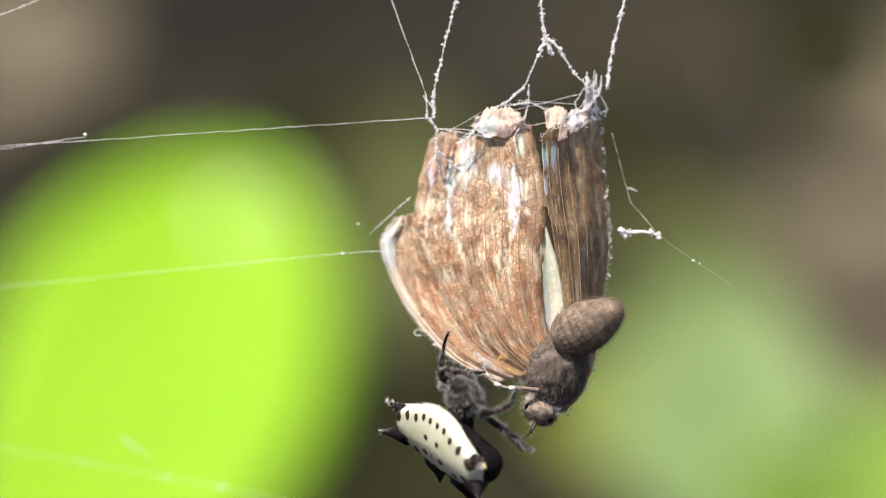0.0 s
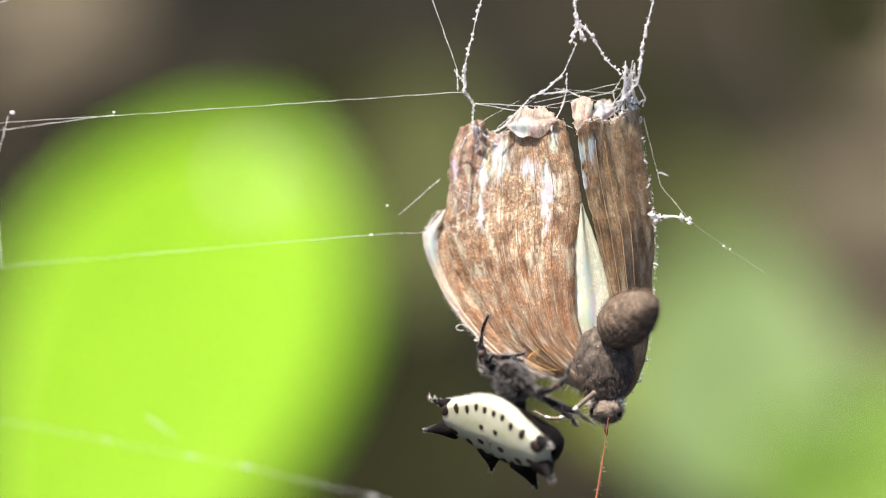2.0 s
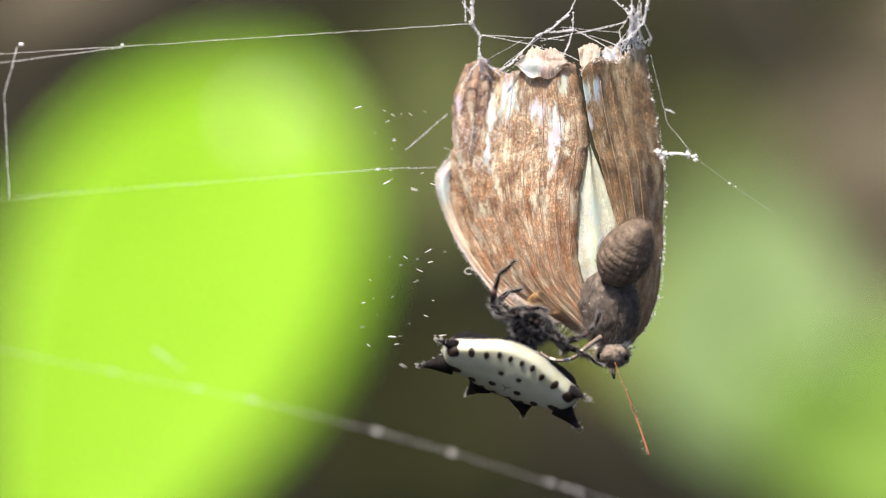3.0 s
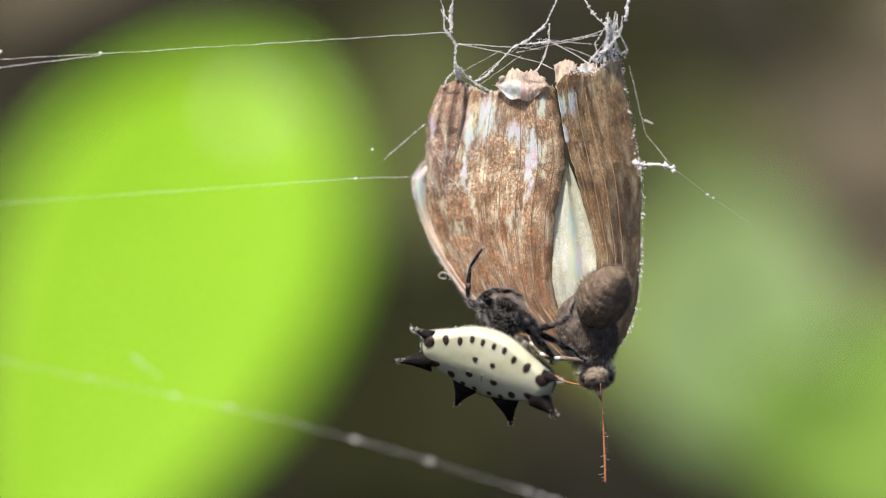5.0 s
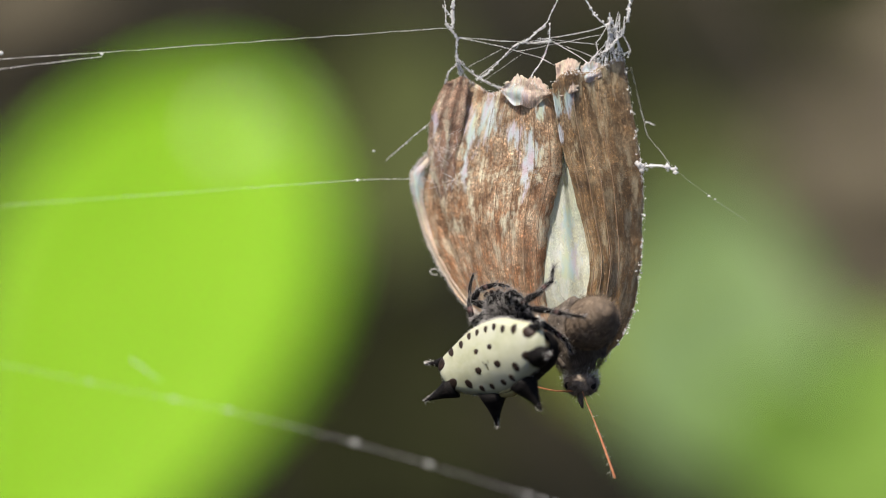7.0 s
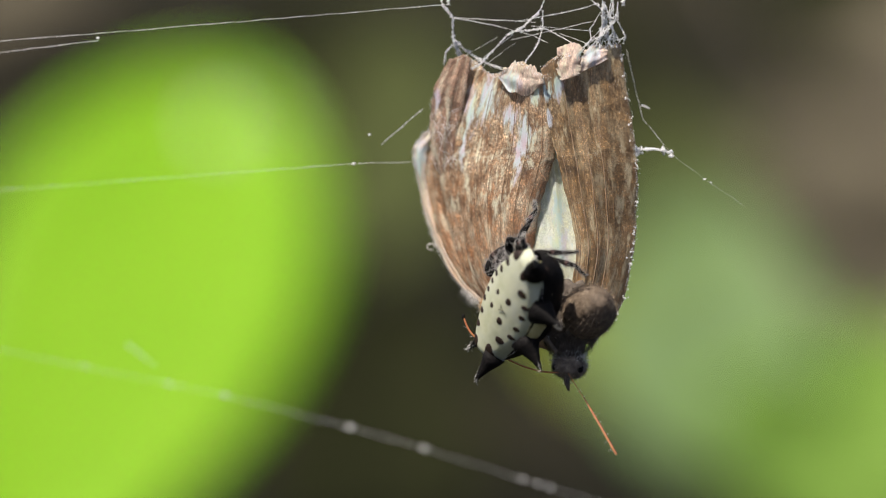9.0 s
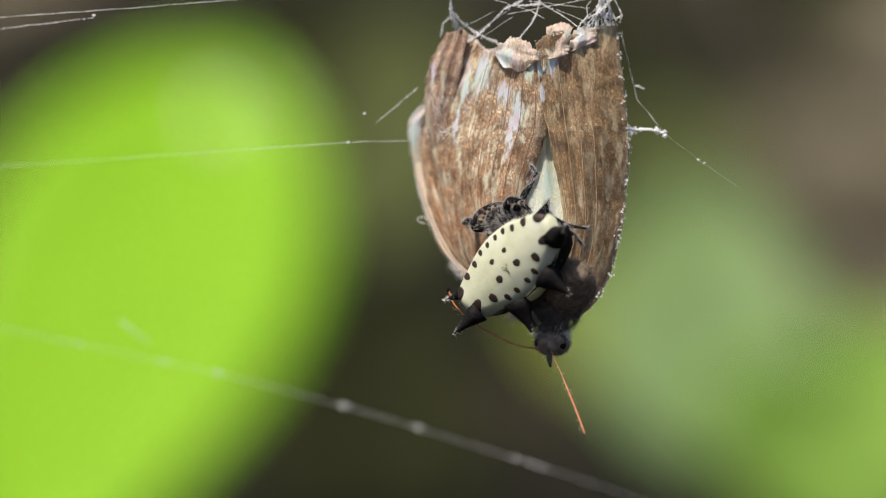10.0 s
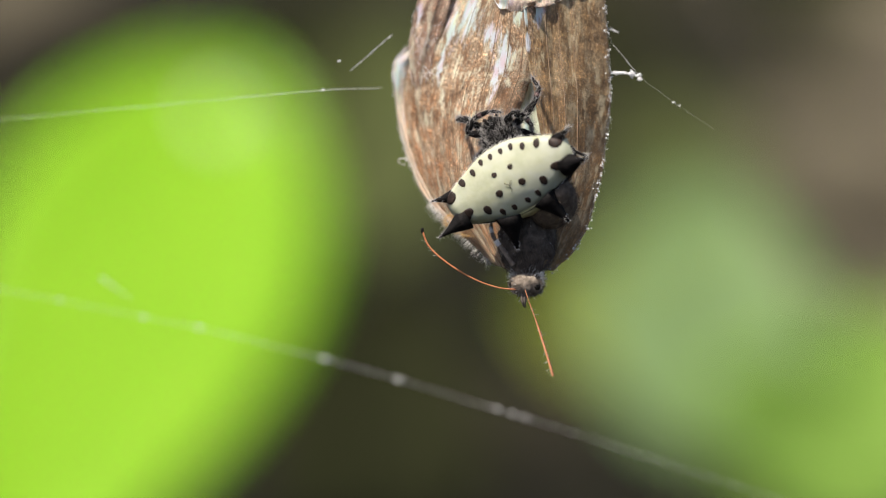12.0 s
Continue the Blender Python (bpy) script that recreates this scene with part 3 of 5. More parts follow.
# whiskers, pale also to stand in for rim light around the head
link_mesh("whiskers", *fur_on((4.4, -2.5, -15.8), (1.15, 1.1, 1.1), 260, 0.65, 0.014, rnd, (0, 0.4, 0.2)), PALE_HAIR, head)

# hairs added in place of the root's translucent glow
link_mesh("tuft", *fur_on((-0.8, -0.5, -11.7), (1.9, 0.6, 0.9), 700, 0.36, 0.012, rnd, (-0.3, -0.6, -0.5)), ROOT_GLOW, left_wing, "golden hair tuft at the wing root")

root_at, root_way = [], []
for k in range(260):
    f = rnd.random() * 0.2
    e = spline(LEFT_OUT, f)
    root_at.append((e[0] + rnd.uniform(0, 0.25), 0.5 + rnd.gauss(0, 0.25), e[1]))
    root_way.append((-0.6 + rnd.uniform(-0.3, 0.3), rnd.uniform(-0.5, 0.3), -0.8))
link_mesh("fringe", *hairs(root_at, root_way, 0.75, 0.014, rnd), PALE_HAIR, left_wing, "pale fuzzy fringe at the wing root")
for sx in (-1, 1):
    link_mesh("cheek", *fur_on((4.4 + sx * 1.0, -2.7, -15.5), (0.25, 0.3, 0.35), 140, 0.5, 0.016, rnd, (sx * 0.8, 0, 0)), PALE_HAIR, head, "pale fuzzy tuft")

# ---- the spider: pale spiny-backed orb weaver ----
spider = tagged(new("spider"), "black spider with a pale black-spotted spiny abdomen", "spider")
spider.matrix_world = stage_pose(4.0, -7.0, -8.1, 93, 20.6, -21.2)
K = 0.958


OUTLINE = [(5.85, -0.1), (5.85, 0.6), (5.3, 1.2), (3.6, 1.95), (1.8, 2.7), (0.0, 2.95)]
OUTLINE = OUTLINE + [(-u, v) for u, v in OUTLINE[-2::-1]]
UNDER = [(5.85, -0.1), (5.65, -1.0), (5.0, -1.75), (3.2, -2.45), (1.6, -2.95), (0.0, -3.1)]
UNDER = UNDER + [(-u, v) for u, v in UNDER[-2::-1]]


def rim(a):
    """Outline of the back plate, angle from the spider's side, counter-clockwise."""
    a = a % (2 * math.pi)
    curve = OUTLINE if a <= math.pi else UNDER
    want = a if a <= math.pi else 2 * math.pi - a
    lo, hi = 0.0, 1.0
    for _ in range(24):
        mid = (lo + hi) / 2
        q = spline(curve, mid)
        if math.atan2(abs(q[1]), q[0]) < want:
            lo = mid
        else:
            hi = mid
    q = spline(curve, lo)
    return Vector((q[0], q[1]))


def plate_height(u, v):
    return 1.3 - 0.004 * u * u - (0.07 if v > 0.2 else 0.15) * (v - 0.2) ** 2


def back_shell():
    verts, faces, cols, rings = [(0, 0, plate_height(0, 0) * K)], [], 72, 22
    for i in range(1, rings + 1):
        f = i / rings
        for k in range(cols):
            e = rim(2 * math.pi * k / cols) * f
            drop = 0.9 * max(0, (f - 0.86) / 0.14) ** 2.0
            verts.append((e.x * K, e.y * K, (plate_height(e.x, e.y) - drop + 0.03 * noise.noise(Vector((e.x, e.y, 3)))) * K))
    for k in range(cols):
        faces.append((0, 1 + k, 1 + (k + 1) % cols))
    for i in range(rings - 1):
        for k in range(cols):
            a, b = 1 + i * cols + k, 1 + i * cols + (k + 1) % cols
            faces.append((a, a + cols, b + cols, b))
    return verts, faces


def under_shell():
    verts, faces, cols, rings = [], [], 48, 12
    for i in range(rings + 1):
        f = i / rings
        for k in range(cols):
            e = rim(2 * math.pi * k / cols)
            g = math.cos(f * math.pi / 2) ** 0.5
            fore = min(1.0, max(0.0, e.y / 2.6))
            g *= 1 - 0.2 * fore
            w = -0.35 - (3.0 - 1.0 * fore) * math.sin(f * math.pi / 2) + 0.12 * noise.noise(Vector((e.x, e.y, f * 6)))
            verts.append((e.x * K * 0.985 * g, (e.y * g - 0.5 * f) * K, w * K))
    for i in range(rings):
        for k in range(cols):
            a, b = i * cols + k, i * cols + (k + 1) % cols
            faces.append((a, b, b + cols, a + cols))
    return verts, faces


def spine_mesh(base, tip, r):
    base, tip = Vector(base), Vector(tip)
    pts = [base.lerp(tip, f) for f in (0, 0.25, 0.5, 0.72, 0.9, 1.0)]
    return tube([p * K for p in pts], [r * K * g for g in (1.15, 0.85, 0.52, 0.3, 0.17, 0.1)], 14)


body = link_mesh("abdomen", *back_shell(), SHELL, spider, "creamy white hard abdomen with dark dots")
link_mesh("underside", *under_shell(), BLACK, body, "black wrinkled underside")
rnd = random.Random(8)
for sx in (-1, 1):
    for base, tip, r in (((5.0 * sx, 0.75, 0.45), (6.7 * sx, 1.15, 1.05), 0.55), ((4.85 * sx, -1.3, 0.2), ((7.15 - 0.1 * sx) * sx, -1.9, 1.4), 0.88), ((1.75 * sx, -2.6, -0.9), (2.5 * sx, -5.25, -1.5), 1.1)):
        thorn = link_mesh("spine", *spine_mesh(base, tip, r), BLACK, body, "black pointed spine")
        at = [Vector(base).lerp(Vector(tip), rnd.uniform(0.1, 1)) * K for _ in range(130)]
        ways = [Vector([rnd.uniform(-1, 1) for _ in range(3)]) + (Vector(tip) - Vector(base)).normalized() * 0.6 for _ in at]
        link_mesh("bristles", *hairs(at, ways, 0.42, 0.02, rnd), PALE_HAIR, body)
    spots = ((-5.1, 0.68, 0.62, 0.55, -12), (-3.6, 1.28, 0.3, 0.42, 20), (-2.4, 1.6, 0.24, 0.36, 10), (-1.44, 2.05, 0.21, 0.32, 5), (-0.5, 2.1, 0.21, 0.3, 0),
             (-0.77, 0.55, 0.25, 0.24, 0), (-1.09, -0.98, 0.34, 0.31, 0), (-4.62, -1.25, 0.95, 0.42, 12), (-2.7, -1.65, 0.34, 0.4, 10), (-1.7, -2.3, 0.24, 0.29, 0), (-0.65, -2.4, 0.23, 0.25, 0))
    for u, v, a, b, turn in spots:
        disc = ([], [])
        rows = [(0.2, 0.06), (0.45, 0.06), (0.7, 0.055), (0.9, 0.045), (1.0, -0.05)]
        t = radians(turn)
        for f, up in rows:
            for k in range(14):
                q = 2 * math.pi * k / 14
                du, dv = 1.02 * a * f * math.cos(q), 1.02 * b * f * math.sin(q) * (1 + 0.1 * math.sin(3 * q))
                x, y = u + du * math.cos(t) - dv * math.sin(t), v + du * math.sin(t) + dv * math.cos(t)
                edge = Vector((x, y)).length / max(0.1, rim(math.atan2(y, x)).length)
                drop = 0.9 * max(0, (edge - 0.86) / 0.14) ** 2.0
                disc[0].append((-sx * x * K, y * K, (plate_height(x, y) - drop + up) * K))
        for i in range(4):
            for k in range(14):
                disc[1].append((i * 14 + k, i * 14 + (k + 1) % 14, i * 14 + 14 + (k + 1) % 14, i * 14 + 14 + k))
        disc[1].append(tuple(range(13, -1, -1)))
        link_mesh("spot", *disc, SPOT, body)

edge_at, edge_way = [], []
for _ in range(700):
    a = rnd.uniform(0, 2 * math.pi)
    e = rim(a)
    edge_at.append((e.x * K, e.y * K, (plate_height(e.x, e.y) - 0.8) * K))
    edge_way.append((math.cos(a), math.sin(a), rnd.uniform(-0.6, 0.8)))
link_mesh("fringe", *hairs(edge_at, edge_way, 0.22, 0.01, rnd), PALE_HAIR, body, "short pale hairs along the rim")
carapace = ellipsoid((0.1, 3.5, -1.8), (1.65, 1.3, 1.1), 20, 28, 0.25)
front = link_mesh("cephalothorax", *carapace, BLACK, spider, "small black hairy front body")
link_mesh("hair", *fur_on((0.1, 3.5, -1.8), (1.65, 1.3, 1.1), 2200, 0.55, 0.016, rnd, (0, 0.6, 0.3)), HAIR, front)
link_mesh("waist", *tube([(0, 1.2, -1.1), (0, 1.9, -1.4), (0.05, 2.6, -1.7), (0.1, 3.3, -1.9)], [1.5, 1.25, 0.95, 1.0], 14), BLACK, spider, "dark narrow waist")
crown = ellipsoid((0.1, 4.55, -1.3), (0.95, 0.65, 0.7), 12, 16, 0.15)
brow = link_mesh("head", *crown, BLACK, spider)
link_mesh("hair", *fur_on((0.1, 4.55, -1.3), (0.95, 0.65, 0.7), 600, 0.4, 0.014, rnd, (0, 0.4, 0.2)), HAIR, brow)
for sx in (-1, 1):
    for u, w, r in ((0.25, -0.7, 0.16), (0.28, -1.2, 0.13), (0.75, -1.0, 0.12)):
        link_mesh("eye", *ellipsoid((0.1 + sx * u, 5.1, w + 0.1), (r, r, r), 8, 10), SPOT, brow)

LEGS = (((-0.9, 4.2, -2.0), (-2.2, 3.7, -1.5), (-3.3, 3.7, -1.9), (-3.95, 6.0, -2.7), (-3.4, 7.75, -3.1)),
        ((-0.8, 4.2, -1.6), (-1.9, 4.9, -0.8), (-1.1, 5.7, -0.9), (0.2, 5.8, -1.6), (0.9, 5.4, -2.2)),
        ((-1.3, 3.4, -2.5), (-2.4, 3.0, -2.5), (-3.0, 3.3, -3.5), (-2.4, 3.9, -4.4), (-1.5, 4.2, -4.9)),
        ((-1.1, 3.0, -2.6), (-2.0, 2.4, -3.2), (-2.6, 1.8, -4.2), (-2.6, 1.0, -5.0), (-2.3, 0.2, -5.4)),
        ((0.9, 4.2, -1.6), (2.2, 4.6, -0.8), (2.9, 4.0, -1.0), (2.9, 3.1, -1.7), (2.4, 2.7, -2.4)),
        ((1.2, 3.9, -2.1), (2.8, 3.6, -1.4), (4.0, 4.0, -2.0), (4.8, 4.8, -2.9), (4.8, 6.0, -3.4)),
        ((1.4, 3.5, -2.4), (3.0, 3.0, -2.0), (4.3, 2.5, -2.6), (5.4, 1.9, -3.3), (6.8, 1.3, -3.6)),
        ((1.2, 3.0, -2.6), (2.5, 2.2, -3.0), (3.2, 1.2, -3.8), (3.6, 0.3, -4.6), (3.4, -0.6, -5.2)))


def leg_path(bones):
    """Straight limb pieces with tight knees: thick in the middle of a piece, pinched at the joints."""
    path, radii = [], []
    for k, (a, b) in enumerate(zip(bones, bones[1:])):
        a, b = Vector(a), Vector(b)
        for f in (0.02, 0.14, 0.32, 0.55, 0.78, 0.92):
            bow_out = Vector((0, 0, 0.14 * math.sin(math.pi * f)))
            path.append(a.lerp(b, f) + bow_out)
            radii.append((0.31, 0.27, 0.21, 0.13)[k] * (0.72 + 0.34 * math.sin(math.pi * min(1, f * 1.15))))
    path.append(Vector(bones[-1]))
    radii.append(0.06)
    return path, radii


legs = []
for bones in LEGS:
    path, radii = leg_path(bones)
    leg = link_mesh("leg", *tube(path, radii, 10), BLACK, spider, "black hairy jointed leg")
    legs.append(leg)
    at, ways = [], []
    for _ in range(420):
        k = rnd.randrange(1, len(path) - 1)
        along = (path[k + 1] - path[k]).normalized()
        d = Vector([rnd.gauss(0, 1) for _ in range(3)])
        d = (d - along * d.dot(along)).normalized()
        at.append(path[k].lerp(path[k + 1], rnd.random()) + d * radii[k] * 0.9)
        ways.append(d + along * 0.9)
    link_mesh("hair", *hairs(at, ways, 0.4, 0.013, rnd), HAIR, leg)
    for k in (14,):
        band = tube(path[k:k + 2], [r * 1.06 for r in radii[k:k + 2]], 10)
        link_mesh("band", *band, RUSTY, leg, "dull reddish band")
# yellow patch between the rear spines
for sx in (-1, 1):
    for u, v, w in ((4.6, -0.3, -1.0), (3.3, -1.9, -1.5)):
        link_mesh("fleck", *ellipsoid((sx * u * K, v * K, w * K), (0.5, 0.4, 0.35), 8, 12, 0.4), YELLOW, body, "small pale yellow fleck")
link_mesh("patch", *ellipsoid((0, -2.85 * K, -1.15 * K), (1.6, 0.5, 0.7), 10, 16, 0.3), YELLOW, body, "pale yellow mark between the rear spines")
scratch = tube([(-0.28, -0.45, 1.27), (0.03, -0.75, 1.18), (0.34, -0.5, 1.26)], [0.025, 0.035, 0.025], 6)
add(scratch, tube([(0.03, -0.75, 1.18), (0.0, -1.2, 1.03)], [0.035, 0.025], 6))
link_mesh("crease", *scratch, SPOT, body)

# ---- the web ----
web = tagged(new("spider_web"), "torn silk web threads with dust and droplets", "web")
web.matrix_world = STAGE @ pose(0, DIST, 0)


def strand(points, r, dust=1.0, seed=1, sag=0.15, name="strand", mat=None, label="", step=0.35):
    rnd = random.Random(seed)
    length = sum((Vector(b) - Vector(a)).length for a, b in zip(points, points[1:]))
    n = max(6, int(length / step))
    path = []
    for i in range(n + 1):
        f = i / n * (len(points) - 1)
        k = min(int(f), len(points) - 2)
        p = Vector(points[k]).lerp(Vector(points[k + 1]), f - k)
        path.append(p + sag * 0.3 * Vector((noise.noise(p * 0.9), noise.noise(p * 0.9 + Vector((5, 0, 0))), noise.noise(p * 0.9 + Vector((0, 9, 0))))))
    mesh = tube(path, [0.75 * r * rnd.uniform(0.6, 1.6) for _ in path], 5)
    for p in path:
        for _ in range(rnd.choice((2, 4, 6, 9)) if rnd.random() < dust else 0):
            add(mesh, grain(p + Vector([rnd.gauss(0, r * 1.15) for _ in range(3)]), r * rnd.choice((0.5, 0.7, 1.0, 1.4, 2.0)), rnd))
    return link_mesh(name, *mesh, mat or SILK, web, label)


guy_silk = [strand([(0.7, 0, 16.8), (0.72, 0, 18.8), (2.6, 0.5, 26), (5.5, 1, 36)], 0.06, 0.9, 1)]
guy_silk.append(strand([(0.15, 0, 16.8), (0.1, 0, 18.5), (-2.4, 0.6, 25.9), (-6.5, 1.5, 36)], 0.03, 0.6, 2))
guy_silk.append(strand([(-0.1, 0.3, 18.4), (0.6, 0.2, 17.6), (0.7, 0, 16.7)], 0.05, 0.9, 21))
hub_silk = [strand([(10.2, 0, 19.6), (9.6, 0, 21.5), (9.3, 0.3, 26), (8.8, 1, 38)], 0.07, 1.0, 3)]
hub_silk.append(strand([(9.2, 0, 19.5), (9.7, 0.2, 21.0), (10.4, 0, 20.6), (11.1, 0, 19.6)], 0.09, 1.0, 22))
hub_silk.append(strand([(11.0, 0, 19.6), (12.0, 0.2, 18.0), (13.1, 0.3, 16.9)], 0.06, 1.0, 23))
strand([(14.6, 0.5, 17.6), (14.9, 0.5, 19.9), (16.3, 1, 25), (19.5, 2, 36)], 0.065, 0.9, 4)
side_thread = strand([(0.72, 0, 16.7), (-27.3, 1.0, 14.8), (-50, 3, 13.4)], 0.02, 0.3, 5)
strand([(-27.3, 1.2, 14.6), (-36, 3, 13.6), (-50, 5, 12.2)], 0.022, 0.3, 6)
strand([(-2.2, 3.0, 5.0), (-6.9, 3.2, 4.86), (-36, 16, 2.9), (-60, 26, 1.0)], 0.016, 0.2, 7)
strand([(-1.3, 3.0, 9.3), (-4.7, 3.4, 6.4)], 0.025, 0.5, 8)
strand([(15.0, 2.5, 14.0), (16.3, 2, 8.5), (18.5, 1, 5.7)], 0.015, 0.3, 9)
strand([(18.5, 1, 5.7), (21.2, 1, 3.65), (24.5, 2, 1.5)], 0.006, 0.05, 10)
strand([(15.4, 1.7, 5.95), (16.4, 1.4, 6.05), (17.4, 1.2, 6.05), (18.5, 1, 5.7)], 0.12, 0.5, 12, step=0.2, name="silk_tuft", label="dense white silk tuft")
strand([(16.2, 2, 9.6), (16.9, 2, 9.3)], 0.03, 0.8, 15)
strand([(-48, 2, 19.5), (-34, 2, 24.6), (-18, 2, 30.4)], 0.025, 0.3, 16)
strand([(-46.7, 30, -9.0), (-18.5, 30, -14.65), (-7.6, 30, -17.4), (-1.15, 30, -19.25), (14.3, 30, -24.0), (41.5, 32, -33.2), (140, 200, -640)], 0.018, 0.2, 11)
strand([(-27.0, 30, -10.2), (-24.5, 30, -12.1)], 0.05, 0.5, 13)
strand([(-36.0, 4, 14.8), (-37.2, 5, 11), (-36.8, 5, 2.5)], 0.03, 0.5, 14)
for x, y, z, r in ((-6.9, 3.2, 4.86, 0.1), (-27.3, 1.0, 14.8, 0.1), (-35.5, 2, 14.9, 0.16), (-5.6, 3.2, 7.2, 0.08), (21.2, 1, 3.65, 0.09), (21.7, 1, 3.4, 0.06), (-7.6, 30, -17.4, 0.2), (-1.15, 30, -19.25, 0.19), (-18.5, 30, -14.65, 0.17), (-30.6, 30, -12.2, 0.12), (7.4, 30, -21.85, 0.16), (8.7, 30, -22.25, 0.14), (9.8, 30, -22.6, 0.14), (-23.3, 30, -13.7, 0.15)):
    link_mesh("droplet", *ellipsoid((x, y, z), (r * 1.4, r, r), 8, 10), SILK, web, "bright droplet on a thread")


def tangle(points, r, dust, seed):
    ob = strand([(x, y, z) for x, y, z in points], r * 0.68, dust, seed, name="silk", step=0.16)
    ob.parent = moth
    return ob


# silk that binds the wing tips; it hangs with the moth
KNOT = (-6.3, 0.3, 10.8)
knot_silk = [tangle([(-7.0, 0.2, 11.8), KNOT, (-6.4, 0.9, 9.0), (-6.0, 2.3, 7.0)], 0.08, 1.0, 31)]
knot_silk.append(tangle([(-6.4, 0.4, 9.4), (-5.9, 1.4, 8.0), (-4.9, 2.4, 6.6)], 0.05, 1.0, 32))
knot_silk.append(tangle([(-6.3, 0.5, 9.0), (-4.8, 1.7, 7.7), (-3.6, 2.0, 7.1), (-2.7, 1.8, 6.8)], 0.07, 1.0, 33))
knot_silk.append(tangle([(-6.4, 0.6, 8.6), (-7.0, 0.8, 8.0), (-7.4, 1.9, 7.2)], 0.05, 1.0, 34))
knot_silk.append(tangle([KNOT, (-1.0, 0.4, 10.5), (1.3, 0.6, 10.9), (4.2, 0.8, 11.5), (5.4, 0.9, 11.9)], 0.03, 0.5, 35))
knot_silk.append(tangle([KNOT, (-3.0, 0.2, 10.2), (0.4, 0.0, 9.3), (1.6, -0.2, 8.7)], 0.03, 0.5, 36))
knot_silk.append(tangle([KNOT, (-2.6, 0.3, 10.6), (0.5, 0.3, 10.4)], 0.025, 0.4, 37))
tangle([(1.9, 0, 14.5), (0.9, 0.2, 12.3), (-0.7, 0.4, 10.8), (-1.8, 0.3, 10.3), (-3.8, 0.1, 8.1), (-4.7, 0.3, 7.6)], 0.06, 0.9, 38)
tangle([(1.1, 0.1, 12.2), (1.1, 0.2, 10.8), (0.7, 0, 9.4), (-0.1, -0.6, 8.1), (-0.2, -1.2, 7.6)], 0.05, 1.0, 39)
tangle([(0.8, 0.2, 12.0), (-1.0, 0.4, 10.6), (1.3, 0.4, 10.8)], 0.06, 1.0, 40)
tangle([(1.3, 0.4, 10.8), (2.6, 0.4, 10.1), (3.8, 0.3, 9.4), (4.3, 0.2, 9.0)], 0.04, 0.8, 41)
tangle([(-2.7, 0.4, 10.1), (-5.9, 0.5, 8.3)], 0.018, 0.5, 42)
tangle([(-1.1, 0.3, 9.7), (-4.3, 0.2, 7.4)], 0.018, 0.4, 43)
rnd = random.Random(77)
ends = []
for k in range(15):
    low = Vector((4.2 + 0.21 * k + rnd.uniform(-0.1, 0.1), 0.4 + 0.14 * k, 9.0 + 0.055 * k + rnd.uniform(-0.35, 0.35)))
    top = Vector((rnd.choice((5.9, 6.5, 6.9)) + rnd.uniform(-0.12, 0.12), 1.2 + rnd.uniform(-0.5, 0.5), rnd.uniform(11.2, 13.4)))
    path = [top] + [top.lerp(low, f) + Vector((rnd.uniform(-0.3, 0.3), rnd.uniform(-0.2, 0.2), rnd.uniform(-0.15, 0.15))) for f in (0.3, 0.55, 0.78)] + [low]
    tangle(path, rnd.choice((0.035, 0.05, 0.08)), 1.0, 50 + k)
    ends += path[1:4]
# short ties from thread to thread
for k in range(20):
    p = rnd.choice(ends)
    q = min((e for e in ends if 0.5 < (e - p).length), key=lambda e: (e - p).length + rnd.uniform(0, 0.8))
    tangle([p, p.lerp(q, 0.5) + Vector((0, 0, rnd.uniform(-0.25, 0.05))), q], rnd.choice((0.03, 0.045)), 1.0, 90 + k)
for a, b in (((5.2, 0.8, 11.4), (-1.5, 0.3, 9.9)), ((5.0, 0.9, 10.6), (0.2, 0.4, 11.0)), ((2.4, 0.6, 10.4), (4.6, 0.8, 9.6)), ((-1.4, 0.4, 10.3), (-4.4, 0.2, 8.0)), ((0.9, 0.3, 11.0), (3.0, 0.6, 9.9))):
    tangle([a, b], 0.026, 0.7, 120 + int(10 * a[0]))
right_dust, left_dust = ([], []), ([], [])
for k in range(620):
    f = rnd.random()
    a = spline(RIGHT_OUT, f)
    add(right_dust, grain((a[0] + rnd.gauss(0.05, 0.09), 2.8 * min(1, f * 2.2) + rnd.gauss(-0.2, 0.3), a[1] + rnd.gauss(0, 0.1)), rnd.choice((0.015, 0.02, 0.03, 0.065)) * (1.3 if noise.noise(Vector((f * 22, 0, 0))) > 0 else 0.6), rnd))
    f = rnd.random()
    a = spline(RIM_OUT, f)
    add(left_dust, grain((a[0] + rnd.gauss(0, 0.05), 3.4 * min(1, f * 2) + 0.4 + rnd.gauss(0, 0.3), a[1] + rnd.gauss(0, 0.1)), rnd.uniform(0.012, 0.04), rnd))
link_mesh("silk_dust", *right_dust, SILK, right_wing, "glittering specks of silk along the wing edge", smooth=False)
link_mesh("silk_dust", *left_dust, SILK, left_margin, "glittering specks of silk along the wing edge", smooth=False)
top_dust = ([], [])
for k in range(420):
    s = rnd.random()
    a, b = spline(LEFT_OUT, 0.999), spline(LEFT_IN, 0.999)
    z = a[1] + (b[1] - a[1]) * s + spline(LEFT_TOP, s)[0]
    add(top_dust, grain((a[0] + (b[0] - a[0]) * s + rnd.gauss(0, 0.05), left_depth(s, 1) - 0.8 * math.sin(math.pi * s) + rnd.gauss(0, 0.15), z + rnd.gauss(-0.12, 0.12)), rnd.choice((0.015, 0.025, 0.04)), rnd))
link_mesh("silk_dust", *top_dust, SILK, left_wing, "glittering silk specks along the torn top edge", smooth=False)
crest = ([], [])
